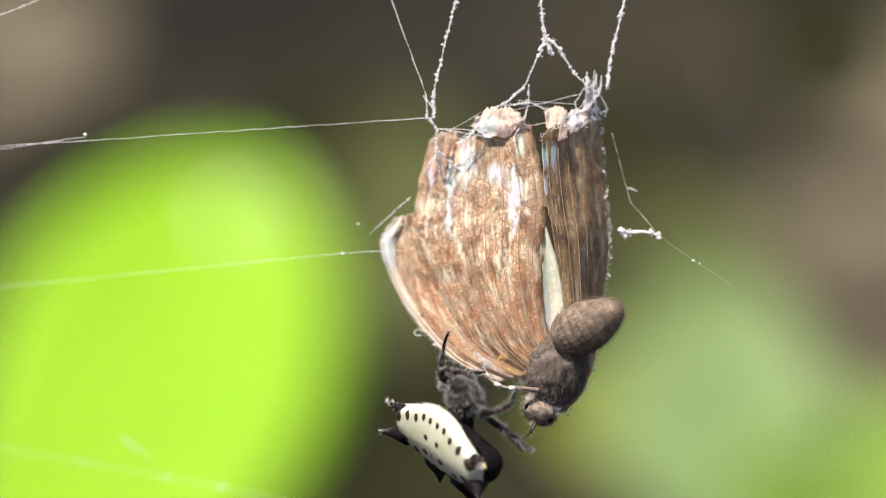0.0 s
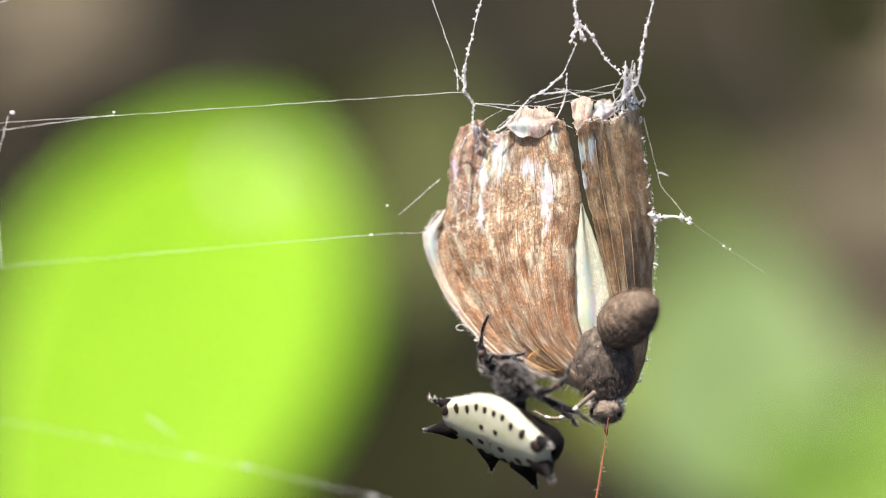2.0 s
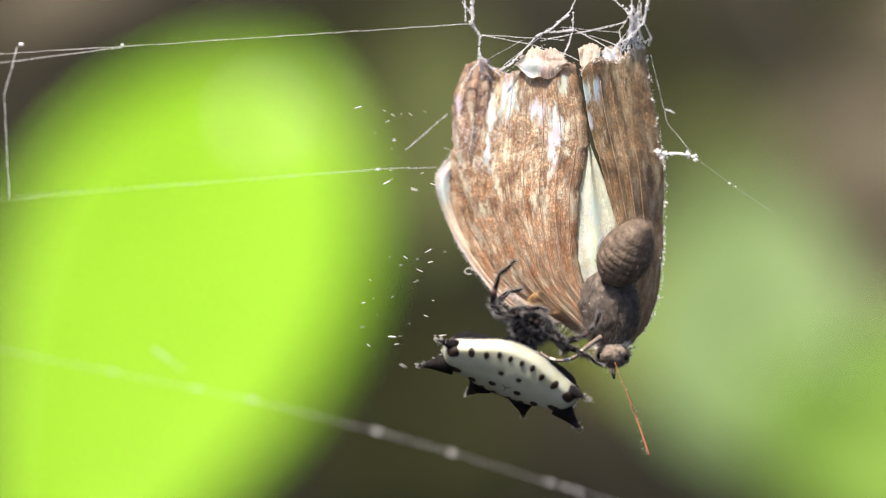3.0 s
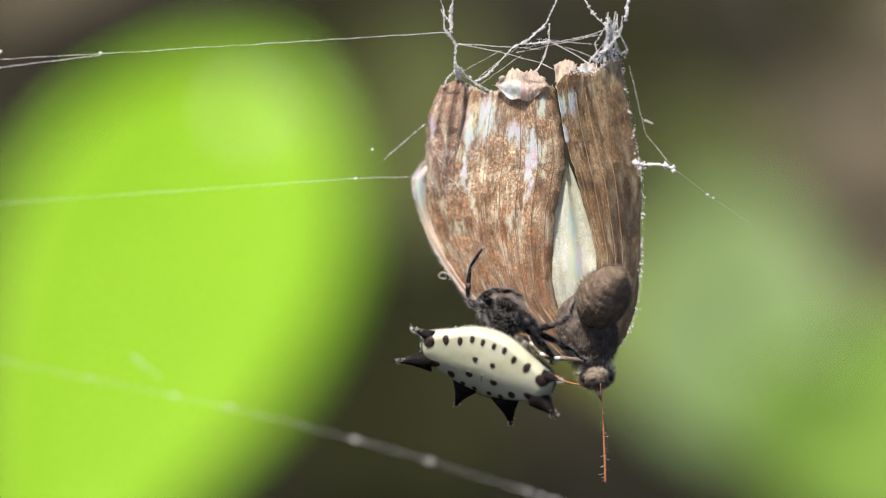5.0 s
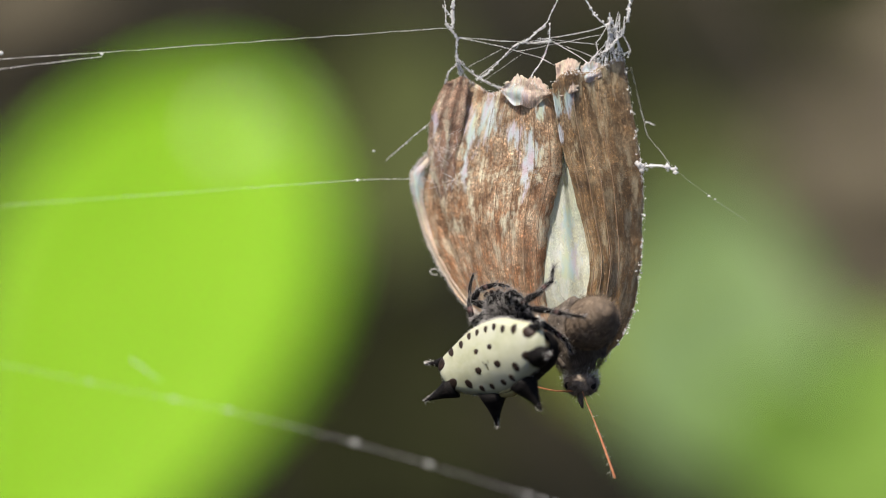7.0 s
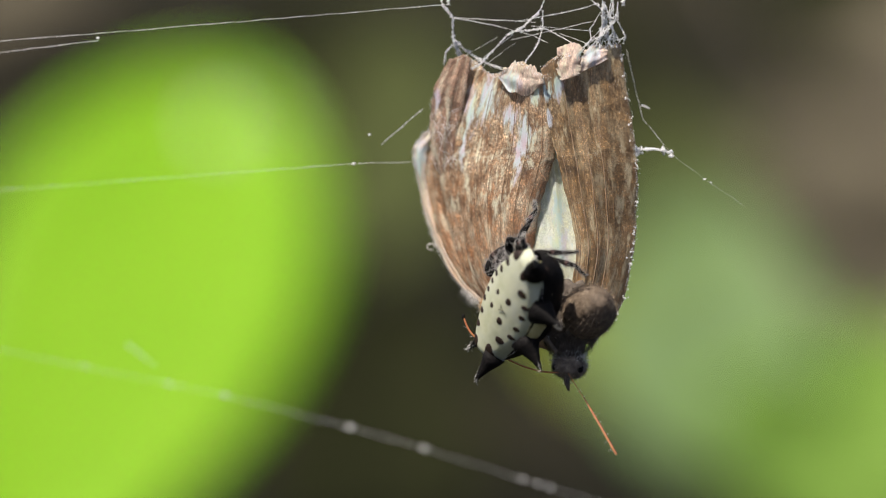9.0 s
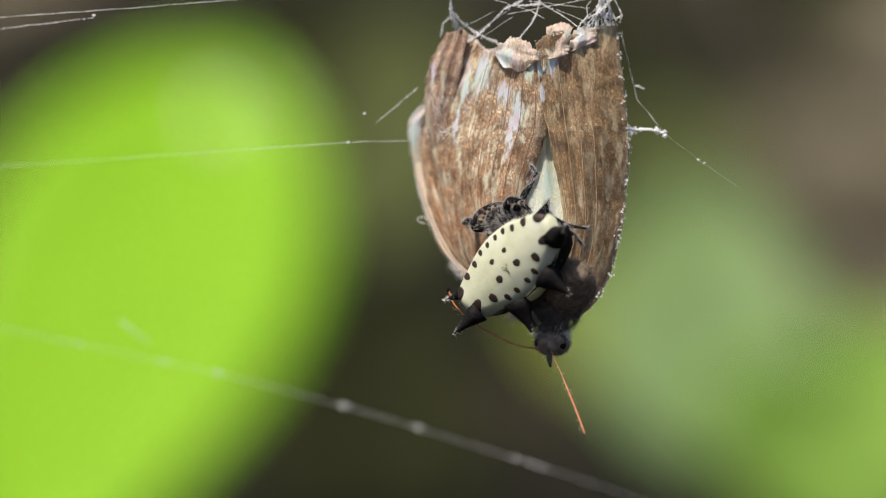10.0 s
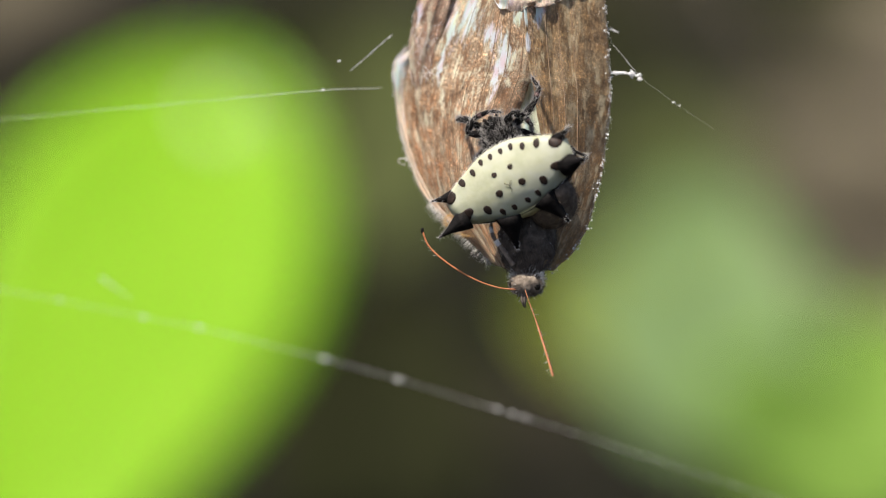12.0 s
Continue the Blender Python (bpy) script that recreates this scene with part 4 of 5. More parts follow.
for k in range(300):
    s = rnd.random()
    a, b = spline(RIGHT_IN, 0.999), spline(RIGHT_OUT, 0.999)
    z = a[1] + (b[1] - a[1]) * s + spline(RIGHT_TOP, s)[0]
    add(crest, grain((a[0] + (b[0] - a[0]) * s + rnd.gauss(0, 0.06), 2.8 * s - 2.4 * (1 - s) - 0.6 * math.sin(math.pi * s) + rnd.gauss(0, 0.15), z + rnd.gauss(-0.12, 0.14)), rnd.choice((0.02, 0.03, 0.05)), rnd))
link_mesh("silk_dust", *crest, SILK, right_wing, "glittering silk specks along the torn top edge", smooth=False)
film = ([], [])
for k in range(46):
    x, z = rnd.uniform(-9.0, -6.2), rnd.uniform(-1.5, 3.5)
    a = rnd.uniform(0, math.pi)
    n = rnd.uniform(0.6, 1.8)
    p = [Vector((x + n * f * math.cos(a), left_depth(max(0, (x + 9.5) / 11.5), 0.75) - 0.75 + 0.25 * rnd.random(), z + n * f * math.sin(a) + 0.1 * rnd.random())) for f in (-0.5, 0, 0.5)]
    add(film, tube(p, [0.01, 0.013, 0.01], 4))
link_mesh("silk_film", *film, SILK, left_fold, "wisps of silk across the wing")
curl = [(-7.6 + 0.42 * math.cos(f * 5.2), 2.2 + 0.1 * f, -8.0 + 0.24 * math.sin(f * 5.2)) for f in [i / 16 for i in range(17)]]
link_mesh("curl", *tube(curl, [0.035] * 17, 6), PALE_HAIR, left_margin, "small pale curled thread")



# ---- scales that the spider's feet rub off the wing; they drift away and settle on the soil ----
def shed_scale(length, rnd):
    wide = length * rnd.uniform(0.12, 0.24)
    flake = ellipsoid((0, 0, 0), (length / 2, 0.03, wide / 2), 6, 8, 0.15)
    return tagged(link_mesh("wing_scale", *flake, PALE_HAIR, None, "tiny pale shed wing scale drifting in the sun"), category="wing scale", group="shed wing scales")


rnd = random.Random(31)
shed = []
for k in range(44):
    home = rnd.choice(left_margin.data.vertices).co.copy()
    spot = (rnd.uniform(-9.0, -2.2), rnd.uniform(-5, 6), rnd.uniform(3, 10.2)) if k % 3 == 0 else (rnd.uniform(-8.5, -0.2), rnd.uniform(-5, 6), rnd.uniform(-13, -1.5))
    shed.append((shed_scale(rnd.choice((0.18, 0.24, 0.3, 0.42, 0.65)), rnd), home, spot, rnd.uniform(2.2, 2.6), rnd.uniform(-3.5, -1.0), rnd.uniform(-2.0, 2.0), rnd.uniform(-40, 40)))

# ---- surroundings ----
ground_bm = bmesh.new()
bmesh.ops.create_grid(ground_bm, x_segments=60, y_segments=60, size=60)
for v in ground_bm.verts:
    v.co.z = 0.02 * noise.noise(v.co * 0.7) - 0.01
ground_me = bpy.data.meshes.new("ground")
ground_bm.to_mesh(ground_me)
ground_bm.free()
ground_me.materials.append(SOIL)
tagged(new("ground", ground_me), "dark brown forest floor of soil and litter with shade in its colour", "ground", kind="structure")


def leaf_blade(length, width, tip=1.0, curl=0.15, nu=12, nv=24, lobes=0.0, wide=0.8, blunt=0.6):
    """A leaf along +z, face towards -y, in millimetres."""
    verts, faces = [], []
    for j in range(nv + 1):
        v = j / nv
        half = width / 2 * (math.sin(math.pi * v ** wide) ** blunt if 0 < v < 1 else 0.02)
        half *= 1 + lobes * math.sin(v * 40)
        for i in range(nu + 1):
            s = i / nu * 2 - 1
            vein = 0.02 * width * abs(math.sin((v * 9 + abs(s) * 1.6) * math.pi)) * abs(s)
            verts.append((s * half, -curl * width * s * s + vein + curl * length * 0.5 * v * v, v * length))
    n = len(verts)
    verts += [(x, y + 0.4, z) for x, y, z in verts]
    w = nu + 1
    for j in range(nv):
        for i in range(nu):
            a = j * w + i
            faces.append((a, a + 1, a + 1 + w, a + w))
            faces.append((n + a, n + a + w, n + a + 1 + w, n + a + 1))
    ring = [i for i in range(w)] + [j * w + nu for j in range(1, nv + 1)] + [nv * w + i for i in range(nu - 1, -1, -1)] + [j * w for j in range(nv - 1, 0, -1)]
    for a, b in zip(ring, ring[1:] + ring[:1]):
        faces.append((b, a, n + a, n + b))
    return verts, faces


def plant_leaf(x, y, z, length, width, mat, label, rx=0, ry=0, rz=0, curl=0.12, wide=0.8, blunt=0.6):
    """A leaf on its stalk; the stalk runs down to the ground."""
    thing = tagged(new("leaf"), label, "leaf")
    thing.matrix_world = stage_pose(x, y, z, rx, ry, rz)
    link_mesh("blade", *leaf_blade(length, width, curl=curl, wide=wide, blunt=blunt), mat, thing)
    foot = thing.matrix_world.inverted() @ Vector((thing.matrix_world.translation.x, thing.matrix_world.translation.y + 0.03, -0.02))
    root = foot / MM
    link_mesh("stalk", *tube([(0, 0, 4), (0, 1, -6), root * 0.3 + Vector((0, 3, 0)), root], [0.9, 1.1, 1.4, 1.8], 8), LEAF_OLIVE, thing)
    return thing


big_leaf = plant_leaf(-193.5, 1300, -190, 405, 149, LEAF_BIG, "large bright yellow-green sunlit leaf with a painted glint near its tip", rx=-42, ry=21.8, curl=0.05, wide=1.6, blunt=0.66)
# small pale lump added as the glint near the tip
link_mesh("tip_glint", *ellipsoid((2, 6, 364), (6.8, 1.8, 8.4), 10, 14, 0.3), TIP_GLINT, big_leaf, "pale dry leaf tip")
plant_leaf(122, 1370, -96, 152, 96, LEAF_PALE, "pale grey-green leaf in the undergrowth", rx=-35, ry=-6)
plant_leaf(116, 1420, -39, 100, 66, LEAF_OLIVE, "yellowish olive leaf in the undergrowth", rx=-40, ry=-78)
plant_leaf(132, 1300, -112, 100, 100, LEAF_GREEN, "green leaf low in the undergrowth", rx=-50, ry=35)
plant_leaf(172, 1330, -112, 135, 95, LEAF_GREEN, "green leaf low in the undergrowth", rx=-50, ry=10)
# dim leaf shape added for a veil of glow beside the wing
plant_leaf(128, 1900, -12, 110, 90, LEAF_DIM, "dull green leaf shape for a hazy patch deep in the undergrowth", rx=-30, ry=6)
# dark leaf shape added where a gap lies in shade
plant_leaf(204, 1950, 108, 110, 84, PAINTED_SHADE, "added dark leaf shape for a shaded gap in the undergrowth", rx=-30, ry=10)
plant_leaf(-34, 1900, -8, 165, 84, LEAF_DIM, "dull green leaf shape for a hazy patch deep in the undergrowth", rx=-30, ry=10)
# two more dark shapes added for shaded gaps
plant_leaf(106, 1950, 66, 100, 60, PAINTED_SHADE, "added dark leaf shape for a shaded gap in the undergrowth", rx=-30, ry=-12)
plant_leaf(-78, 1950, 60, 110, 66, PAINTED_SHADE, "added dark leaf shape for a shaded gap in the undergrowth", rx=-30, ry=8)
# dark shape added for the big leaf's shade on the soil
plant_leaf(-42, 1660, -170, 190, 110, PAINTED_SHADE, "added dark leaf shape for the shade low on the soil", rx=-30, ry=12)


def dead_leaf(x, y, length, width, rz, label, mat):
    """A curled dead leaf lying on the ground; x across, y ahead, in metres."""
    thing = tagged(new("dead_leaf"), label, "dead leaf", group="leaf litter")
    thing.matrix_world = pose(x, y, 0.035, -72, 0, rz)
    link_mesh("blade", *leaf_blade(length, width, curl=0.2), mat, thing)
    link_mesh("midrib", *tube([(0, -0.6, -18), (0, -0.6, 0), (0, 1, length * 0.9)], [1.4, 1.2, 0.5], 6), BARK, thing)
    return thing


rnd = random.Random(12)
for x, y, size in ((0.285, 2.75, 1.1), (0.26, 2.4, 1.0), (0.20, 2.2, 0.8), (0.27, 2.95, 1.2), (0.275, 2.5, 0.9), (0.24, 2.1, 0.8), (-0.33, 2.95, 1.2), (-0.40, 2.75, 1.1), (-0.28, 3.2, 1.2), (-0.37, 3.3, 1.4), (0.29, 2.84, 1.4), (0.315, 2.7, 1.4)):
    dead_leaf(x, y, 150 * size, 90 * size, rnd.uniform(-70, 70), "pale brown curled dead leaf on the soil", LITTER)


def clod(x, y, r, label):
    stone = ellipsoid((0, 0, r * 0.55), (r, r * 0.8, r * 0.75), 14, 20, 0.35)
    thing = link_mesh("stone", *stone, BARK, None, label)
    thing.matrix_world = pose(x, y, -0.01)
    return tagged(thing, category="stone")


# lump added only to give a dark spot among the litter
clod(0.226, 2.62, 40, "dark mossy stone lying on the soil")


# ---- what moves ----
SPIDER_ROWS = [
    (0.0, 0.94, -7.00, -10.33, 104.3, 23.5, -52.1),
    (0.5, -0.05, -7.00, -10.78, 96.2, 33.8, -46.7),
    (1.0, 0.52, -7.00, -10.69, 98.9, 33.1, -43.4),
    (1.5, 1.50, -7.00, -10.21, 108.1, 25.1, -34.4),
    (2.0, 3.10, -7.00, -10.57, 111.2, 16.4, -40.7),
    (2.5, 2.83, -7.00, -10.58, 122.7, 31.5, -2.2),
    (3.0, 3.66, -7.00, -11.14, 128.8, 21.6, 1.4),
    (3.2, 3.70, -7.00, -10.85, 116.0, 19.9, -14.5),
    (4.8, 3.58, -7.00, -10.15, 114.0, 25.0, -11.0),
    (5.0, 3.73, -7.00, -9.67, 108.0, 17.7, -17.9),
    (5.5, 4.04, -7.00, -8.39, 87.7, 20.2, -23.1),
    (6.0, 4.00, -7.00, -8.75, 89.4, 15.7, -20.0),
    (6.5, 4.02, -7.00, -9.14, 88.3, -4.6, -31.3),
    (8.5, 4.78, -7.00, -7.05, 84.4, -31.6, -56.9),
    (9.0, 5.60, -7.00, -6.16, 92.4, -44.6, -63.2),
    (9.5, 6.35, -7.00, -5.54, 87.0, -41.6, -37.4),
    (10.0, 6.10, -7.00, -4.68, 85.6, -38.7, -37.2),
    (10.5, 6.52, -7.00, -3.31, 88.4, -28.7, -35.2),
    (11.0, 6.86, -7.00, -3.26, 88.2, -24.5, -33.5),
    (11.5, 7.77, -7.00, -3.31, 92.5, -24.9, -29.3),
    (12.0, 7.96, -7.00, -2.45, 88.8, -26.3, -20.9),
]

MOTH_ROWS = [
    (0.0, 7.20, 0.00, 5.75, 0.0, -0.0, 0.0),
    (0.5, 7.47, 0.00, 5.60, 0.0, -0.0, 0.0),
    (1.0, 7.31, 0.00, 5.44, 0.0, -0.0, 0.0),
    (1.5, 7.50, 0.00, 5.44, 0.0, -0.0, 0.0),
    (2.0, 7.70, 0.00, 5.28, 0.0, -0.0, 0.0),
    (2.5, 7.72, 0.00, 5.25, 0.0, -0.0, 0.0),
    (3.0, 7.60, 0.00, 5.10, 0.0, -0.0, 0.0),
    (5.0, 7.39, 0.00, 4.98, 0.0, -0.0, 0.0),
    (5.5, 7.69, 0.00, 5.00, 0.0, -0.0, 0.0),
    (6.0, 7.41, 0.00, 5.00, 0.2, 0.4, -2.3),
    (6.5, 7.17, 0.00, 5.14, 1.3, 0.9, -4.7),
    (8.5, 7.02, 0.00, 4.94, -0.5, 0.4, -12.8),
    (9.0, 7.04, 0.00, 4.82, -0.2, 0.2, -13.9),
    (9.5, 6.85, 0.00, 4.91, 0.7, 1.6, -14.9),
    (10.0, 6.84, 0.00, 5.23, -1.2, 2.0, -14.9),
    (10.5, 6.93, 0.00, 5.44, -0.8, 2.8, -15.8),
    (11.0, 6.95, 0.00, 5.22, -0.4, 2.2, -16.0),
    (11.5, 6.98, 0.00, 4.98, -0.4, 2.0, -14.9),
    (12.0, 7.30, 0.00, 5.05, -2.6, 6.2, -12.8),
]

BELLY_ROWS = [
    (0.0, 2.82, -3.00, -8.38, 36.9, 57.5, 20.8),
    (0.5, 3.70, -3.00, -8.15, 41.3, 49.2, 19.6),
    (1.0, 4.29, -3.00, -7.82, 50.8, 42.9, 21.2),
    (1.5, 4.01, -3.00, -8.32, 59.1, 39.2, 22.8),
    (2.0, 4.17, -3.00, -8.47, 60.1, 31.5, 18.6),
    (2.5, 4.12, -3.00, -9.14, 43.6, 28.2, 11.5),
    (3.0, 4.07, -3.00, -8.95, 40.0, 22.8, 8.4),
    (3.2, 4.52, -3.00, -9.30, 37.0, 25.6, 8.7),
    (5.0, 4.55, -3.00, -11.01, 52.3, 18.0, 8.9),
    (5.5, 3.72, -3.00, -10.53, 46.2, 2.6, 1.1),
    (6.0, 2.74, -2.92, -10.94, 44.7, 2.6, 1.1),
    (6.5, 4.33, -2.94, -11.84, 60.8, 15.6, 9.2),
    (8.5, 4.62, -1.94, -12.64, 72.4, 25.7, 18.9),
    (9.0, 4.75, -1.82, -12.44, 71.3, 25.8, 18.7),
    (9.5, 4.9, -1.7, -12.06, 68.0, 28.1, 19.2),
    (10.0, 4.3, -1.4, -12.48, 69.0, 26.4, 18.3),
    (10.5, 4.2, -1.3, -11.21, 69.8, 25.3, 17.8),
    (11.0, 4.1, -1.3, -11.05, 69.6, 25.5, 17.9),
    (12.0, 4.8, -0.90, -9.75, 72.1, 22.3, 16.3),
]

BODY_ROWS = [
    (0.0, -3.03, 1.49),
    (0.5, -1.45, 1.52),
    (1.0, -0.65, 1.50),
    (1.5, -0.92, 1.85),
    (2.0, -0.55, 1.45),
    (2.5, -0.52, 1.06),
    (3.0, -0.28, 0.99),
    (5.0, 0.54, 0.14),
    (5.5, 0.00, 0.00),
    (6.0, 0.08, -0.00),
    (6.5, 0.11, -0.26),
    (8.5, -0.28, -0.35),
    (9.0, -0.33, -0.03),
    (9.5, -0.26, -0.26),
    (10.0, -0.29, -0.18),
    (10.5, -0.31, 0.04),
    (11.0, -0.31, -0.02),
    (11.5, -0.25, -0.03),
    (12.0, 0.06, 0.36),
]

FEELER_ROWS = [(0.0, 0, 75), (1.0, 0, 60), (1.5, 0, 5), (2.0, 4, 0), (2.5, -27, 0), (3.2, -21, 0), (5.0, 2, 0), (5.5, -44, 0), (6.0, -33, -10), (6.5, -21, -25), (8.5, -41, -15), (9.0, -38, -15), (9.5, -32, -22), (10.0, -33, -20), (10.5, -33, -20), (12.0, -28, -20)]
# left wing: seconds, shift across and up, lean back and turn in the plane of the web in degrees; its margin and torn scraps go a little further
LEFT_WING_ROWS = [(0.0, 0.2, 1.8, -6, -3), (0.5, -0.1, 1.4, -6, -4), (1.0, 0.0, 1.1, -6, -4), (1.5, -0.1, 1.35, -5, -3), (2.0, -0.1, 1.25, -5, -3), (2.5, -0.1, 0.9, -4, -2), (3.0, 0.0, 0.9, -3, -1),
                  (5.0, 0.1, 0.1, 0, 0), (5.5, 0.0, 0.0, 0, 0), (6.5, 0.1, -0.1, 0, 1), (8.5, 0.15, -0.2, 4, 5), (9.0, 0.15, 0.15, 4, 6), (9.5, 0.2, -0.05, 4, 6.5), (10.0, 0.2, 0.0, 4, 6), (10.5, 0.4, 0.3, 4, 6), (12.0, 0.5, 0.3, 4, 5)]
MARGIN_ROWS = [(0.0, -1.1, -0.6), (0.5, -0.5, -0.85), (1.0, -0.4, -1.2), (1.5, -0.3, -0.6), (2.0, -0.2, -0.6), (2.5, -0.1, -0.8), (3.0, 0.3, -1.1), (5.0, 0.3, 0.0), (5.5, 0.0, 0.0), (6.5, -0.2, 0.0), (8.5, 0.0, 0.3), (9.0, -0.2, 0.2), (12.0, 0.0, 0.1)]
SCRAP_ROWS = [(0.0, -0.4, 0.25), (0.5, -0.5, 0.1), (1.0, -0.3, 0.1), (1.5, -0.6, -0.1), (2.0, -0.4, -0.1), (3.0, -0.4, 0.0), (5.0, -0.3, 0.0), (5.5, 0.0, 0.0), (8.5, -0.15, -0.6), (10.0, -0.2, -0.6), (10.5, 0.3, -0.5), (12.0, 0.4, -0.4)]
FOLD_ROWS = [(0.0, 1.5, -0.1), (0.5, 1.3, 0.2), (1.0, 1.0, 0.0), (1.5, 1.0, 0.3), (2.0, 0.8, 0.3), (2.5, 0.5, 0.4), (3.0, 0.4, 0.3), (5.0, 0.1, 0.0), (5.5, 0.0, 0.0), (8.5, 0.0, 0.2), (12.0, 0.0, 0.2)]
PEACH_ROWS = [(0.0, 0.7, 0.8), (0.5, 0.4, 0.7), (1.5, 0.2, 0.6), (2.0, -0.2, 0.7), (2.5, -0.1, 0.4), (5.0, -0.1, -0.3), (5.5, 0.0, 0.0), (6.5, 0.1, -0.2), (8.5, 0.8, -0.2), (9.0, 1.0, 0.0), (9.5, 1.0, -0.3), (10.0, 0.5, -0.3), (12.0, 0.5, -0.3)]
RIGHT_WING_ROWS = [(0.0, 7.0, 6), (0.5, 6.5, 6), (1.0, 5.0, 5), (1.5, 4.0, 4), (2.0, 2.8, 3), (2.5, 1.5, 2), (3.0, 0.8, 1), (5.0, 0.0, 0), (6.5, 0.0, 0), (8.5, 1.2, 0), (9.0, 1.8, 0), (11.5, 1.5, 0), (12.0, 0.5, 0)]
# how far the knot of silk over the left wing rises and sinks, in the moth's space and in the web's
KNOT_ROWS = [(0.0, -1.95), (0.5, -2.1), (1.0, -2.1), (1.5, -1.4), (2.0, -0.9), (2.5, -0.55), (3.0, -0.4), (5.0, -0.2), (5.5, 0.0), (6.5, 0.1), (8.5, 0.7), (9.0, 0.9), (12.0, 0.9)]
GUY_ROWS = [(0.0, -1.2), (0.5, -1.5), (1.0, -1.7), (1.5, -0.95), (2.0, -0.6), (2.5, -0.3), (3.0, -0.3), (5.0, -0.2), (5.5, 0.0), (6.5, 0.2), (8.5, 0.65), (9.0, 0.8), (12.0, 0.8)]
HUB_ROWS = [(0.0, 0.75), (0.5, 0.9), (1.0, 0.55), (1.5, 0.4), (2.0, 0.5), (3.0, 0.3), (5.0, 0.0), (12.0, 0.0)]


BOW_ROWS = [(0.0, -89), (0.5, -89), (1.0, -89), (1.5, -89), (2.0, -89), (2.5, -88), (3.2, -85), (5.0, -60), (5.5, -35), (6.0, -8), (6.5, 0), (8.5, 0), (9.0, 0), (9.5, 0), (10.0, 0), (10.5, 0), (11.5, 0), (12.0, 0)]
FOOT_ROWS = [(0.0, 25), (0.5, 0), (1.0, 0), (2.0, 5), (3.0, 10), (5.0, 60), (6.0, 85), (8.5, 100), (12.0, 100)]
LEG_ROWS = [(0.0, 0, 12), (1.5, 0, 8), (3.0, 0, -8), (5.0, 0, 0), (8.0, 0, 0), (9.3, -65, -50), (12.0, -75, -55)]


def bent(x, z):
    """The moth's body swung about the root of its abdomen, so that the head moves by x, and raised by z."""
    root = pose(4.0 * MM, -2.5 * MM, -10.2 * MM)
    return pose(0, 0, z * MM) @ root @ pose(0, 0, 0, 0, math.degrees(math.asin(-x / 5.9))) @ root.inverted()


def at_time(rows, t):
    """The values of rows at t seconds."""
    return [float(np.interp(t, [r[0] for r in rows], [r[k] for r in rows])) for k in range(1, len(rows[0]))]


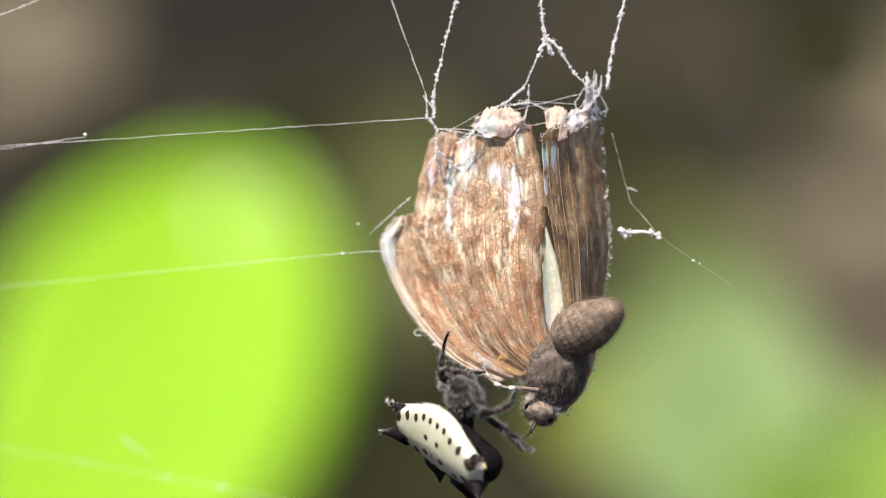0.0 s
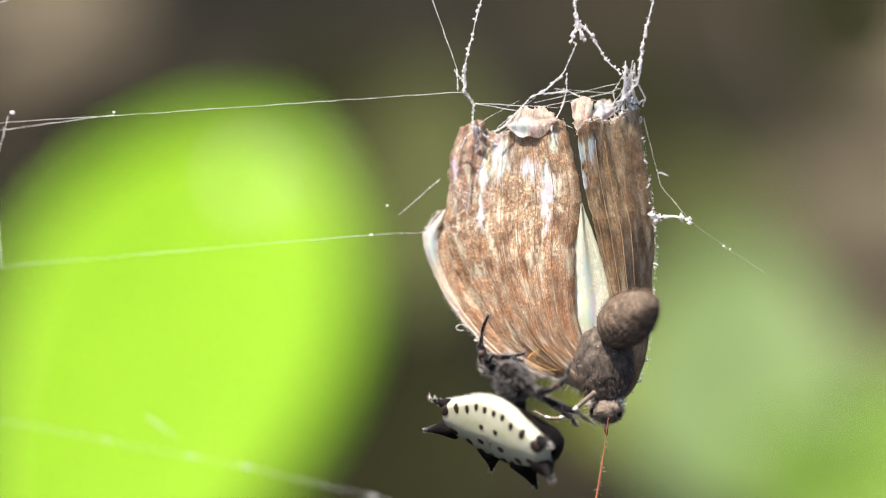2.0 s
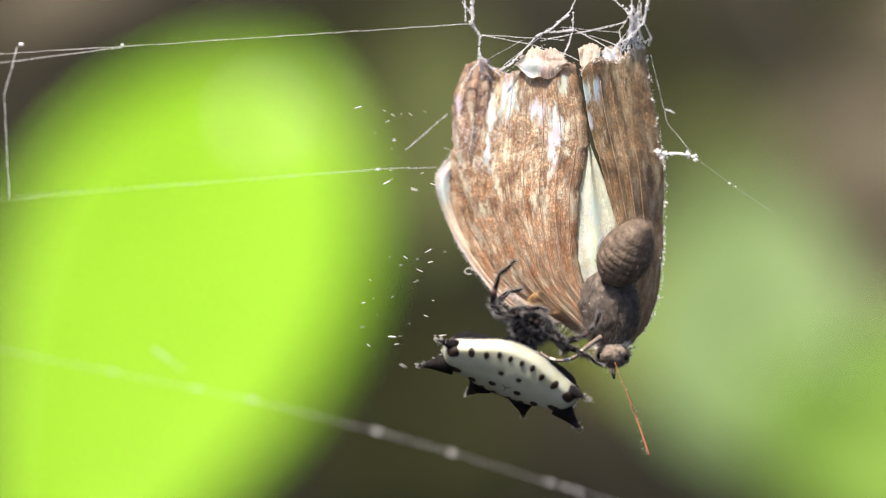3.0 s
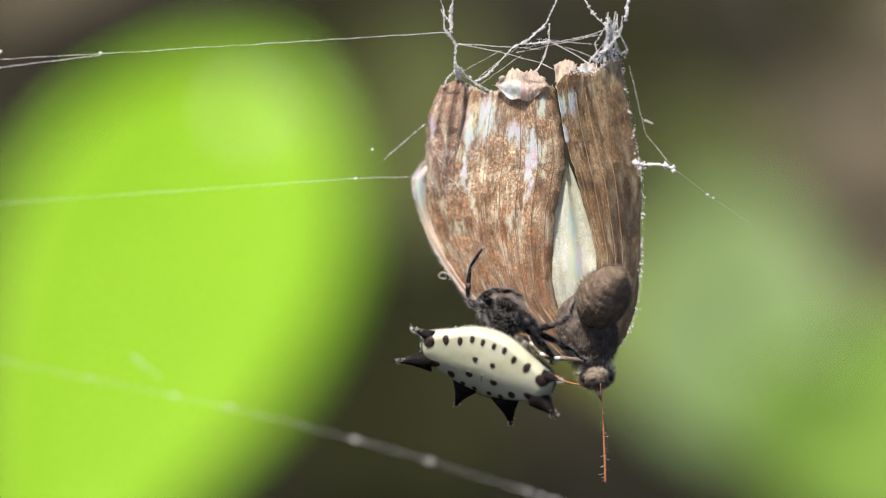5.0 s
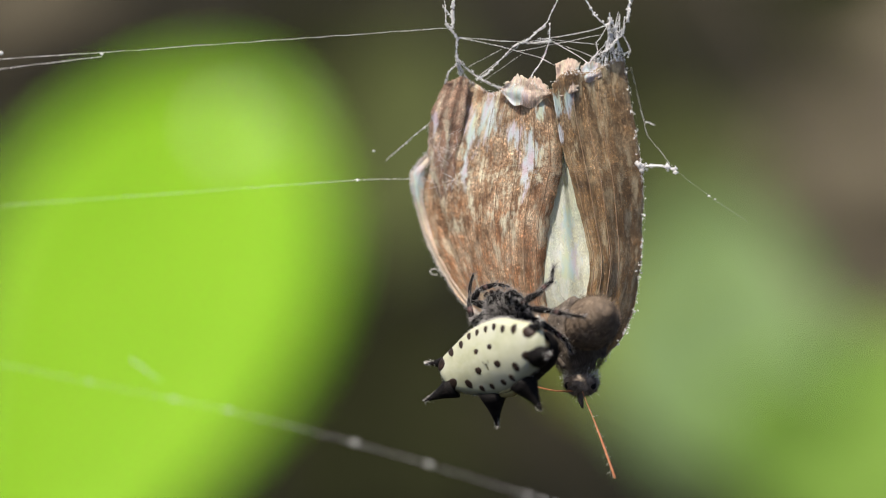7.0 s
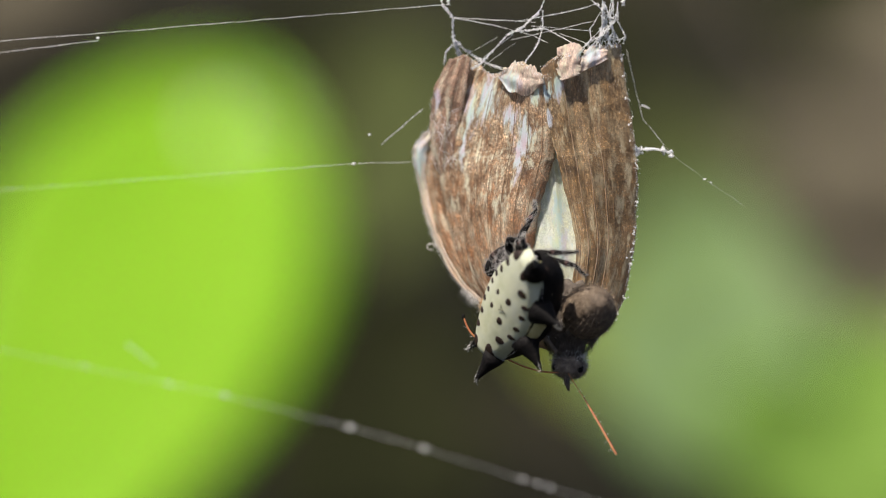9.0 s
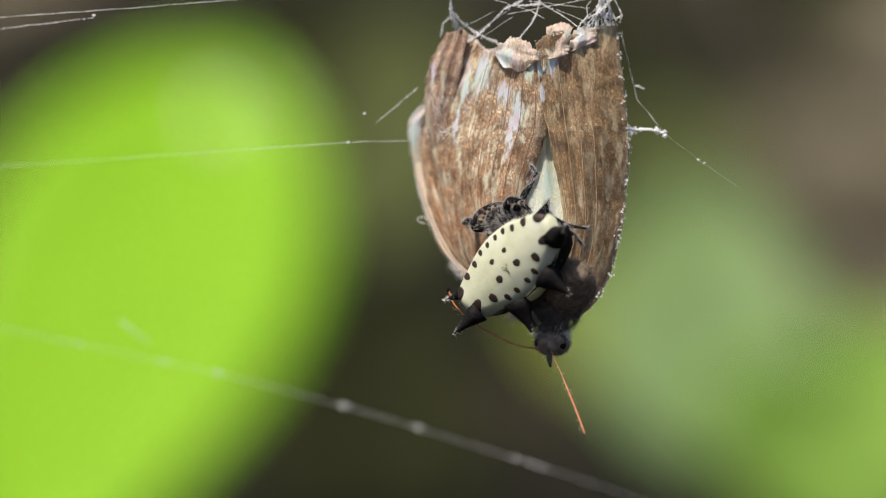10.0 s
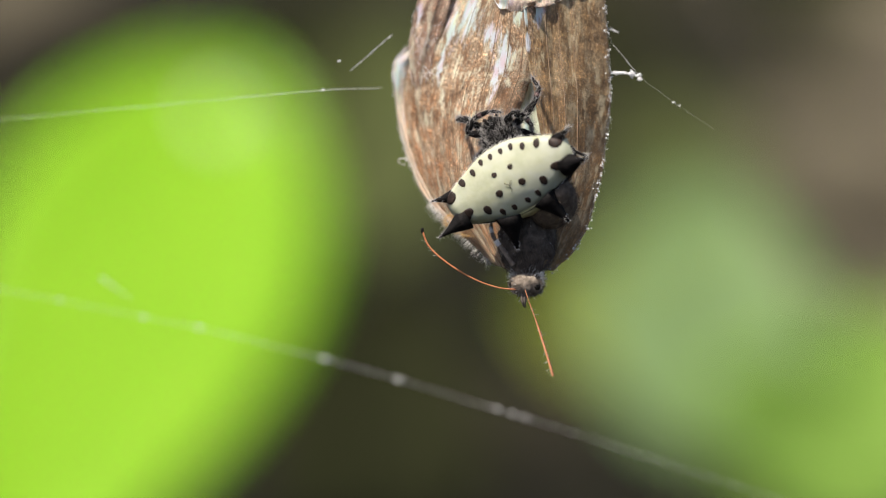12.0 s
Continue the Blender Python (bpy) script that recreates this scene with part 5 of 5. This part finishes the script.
def motions():
    walk(spider, [(r[0], stage_pose(*r[1:])) for r in SPIDER_ROWS])
    walk(moth, [(r[0], stage_pose(*r[1:])) for r in MOTH_ROWS])
    walk(belly, [(r[0], pose(r[1] * MM, r[2] * MM, r[3] * MM, *r[4:])) for r in BELLY_ROWS])
    for piece in (chest, head):
        home = piece.matrix_basis.translation.copy()
        walk(piece, [(t, bent(x, z) @ Matrix.Translation(home)) for t, x, z in BODY_ROWS])
    home = bow.matrix_basis.translation.copy()
    walk(bow, [(t, bent(*at_time(BODY_ROWS, t)) @ Matrix.Translation(home) @ pose(0, 0, 0, 0, 0, a)) for t, a in BOW_ROWS])
    knee = pose(3.4 * MM, -3.7 * MM, -14.6 * MM)
    walk(foreleg, [(t, bent(*at_time(BODY_ROWS, t)) @ knee @ pose(0, 0, 0, 0, a) @ knee.inverted()) for t, a in FOOT_ROWS])
    root = feeler.matrix_basis.translation.copy()
    walk(feeler, [(t, bent(*at_time(BODY_ROWS, t)) @ Matrix.Translation(root) @ pose(0, 0, 0, 0, ry) @ pose(0, 0, 0, rx)) for t, ry, rx in FEELER_ROWS])
    hip = pose(-0.9 * MM, 4.4 * MM, -2.0 * MM)
    walk(legs[0], [(t, hip @ pose(0, 0, 0, rx, 0, rz) @ hip.inverted()) for t, rx, rz in LEG_ROWS])
    side = pose(1.2 * MM, 3.9 * MM, -2.1 * MM)
    walk(legs[5], [(t, side @ pose(0, 0, 0, 0, 0, max(0, -rz) * 0.3) @ side.inverted()) for t, rx, rz in LEG_ROWS])
    rear = pose(1.4 * MM, 3.5 * MM, -2.4 * MM)
    walk(legs[6], [(t, rear @ pose(0, 0, 0, 0, 0, min(0, rz) * 0.45) @ rear.inverted()) for t, rx, rz in LEG_ROWS])
    hinge = pose(0, 0, -6.0 * MM)
    for piece, more in ((left_wing, None), (left_fold, FOLD_ROWS), (left_margin, MARGIN_ROWS), (left_under, MARGIN_ROWS), (left_scrap, SCRAP_ROWS)):
        rows = []
        for t in sorted({r[0] for r in LEFT_WING_ROWS} | {r[0] for r in more or ()}):
            x, z, lean, turn = at_time(LEFT_WING_ROWS, t)
            dx, dz = at_time(more, t) if more else (0, 0)
            rows.append((t, pose((x + dx) * MM, 0, (z + dz) * MM, 0, turn) @ hinge @ pose(0, 0, 0, lean) @ hinge.inverted()))
        walk(piece, rows)
    for k, (flake, home, spot, leave, across, up, tilt) in enumerate(shed):
        rows = []
        for t in (0.0, 0.7, 1.4, leave):
            x, z, lean, turn = at_time(LEFT_WING_ROWS, t)
            dx, dz = at_time(MARGIN_ROWS, t)
            rows.append((t, stage_pose(*at_time(MOTH_ROWS, t)) @ pose((x + dx) * MM, 0, (z + dz) * MM, 0, turn) @ hinge @ pose(0, 0, 0, lean) @ hinge.inverted() @ Matrix.Translation(home)))
        x, y, z = spot
        rows += [(2.75, stage_pose(x - across * 0.35, y, z - up * 0.4, 0, tilt * 0.8)), (3.0, stage_pose(x, y, z, 0, tilt)),
                 (3.3, stage_pose(x + across * 0.6, y, z + up * 0.5, 0, tilt * 1.2)), (4.0, stage_pose(x - 18, y, z + up * 2, 0, tilt * 1.4)),
                 (4.7, stage_pose(-62, y, z + up * 2 - 4, 0, tilt * 1.5)), (5.6, pose(-0.3 - 0.002 * k, DIST + 0.01 * k, 0.012, 0, tilt)), (12.0, pose(-0.3 - 0.002 * k, DIST + 0.01 * k, 0.012, 0, tilt))]
        walk(flake, rows)
    for piece in (peach_scrap, pearly_scrap):
        walk(piece, [(t, pose(x * MM, 0, z * MM)) for t, x, z in PEACH_ROWS])
    for piece in knot_silk:
        walk(piece, [(t, pose(0, 0, z * MM)) for t, z in KNOT_ROWS])
    for piece in guy_silk:
        walk(piece, [(t, pose(0, 0, z * MM)) for t, z in GUY_ROWS])
    for piece in hub_silk:
        walk(piece, [(t, pose(0, 0, z * MM)) for t, z in HUB_ROWS])
    anchor = pose(-50 * MM, 3 * MM, 13.4 * MM)
    walk(side_thread, [(t, anchor @ pose(0, 0, 0, 0, -math.degrees(z / 50.7)) @ anchor.inverted()) for t, z in GUY_ROWS])
    hook = pose(6.5 * MM, 2.0 * MM, 9.0 * MM)
    for piece, share, twist in ((right_wing, 1.0, 1.0), (pale_hind, 0.7, 0.0)):
        walk(piece, [(t, hook @ pose(0, 0, 0, 0, share * a, twist * b) @ hook.inverted()) for t, a, b in RIGHT_WING_ROWS])


motions()
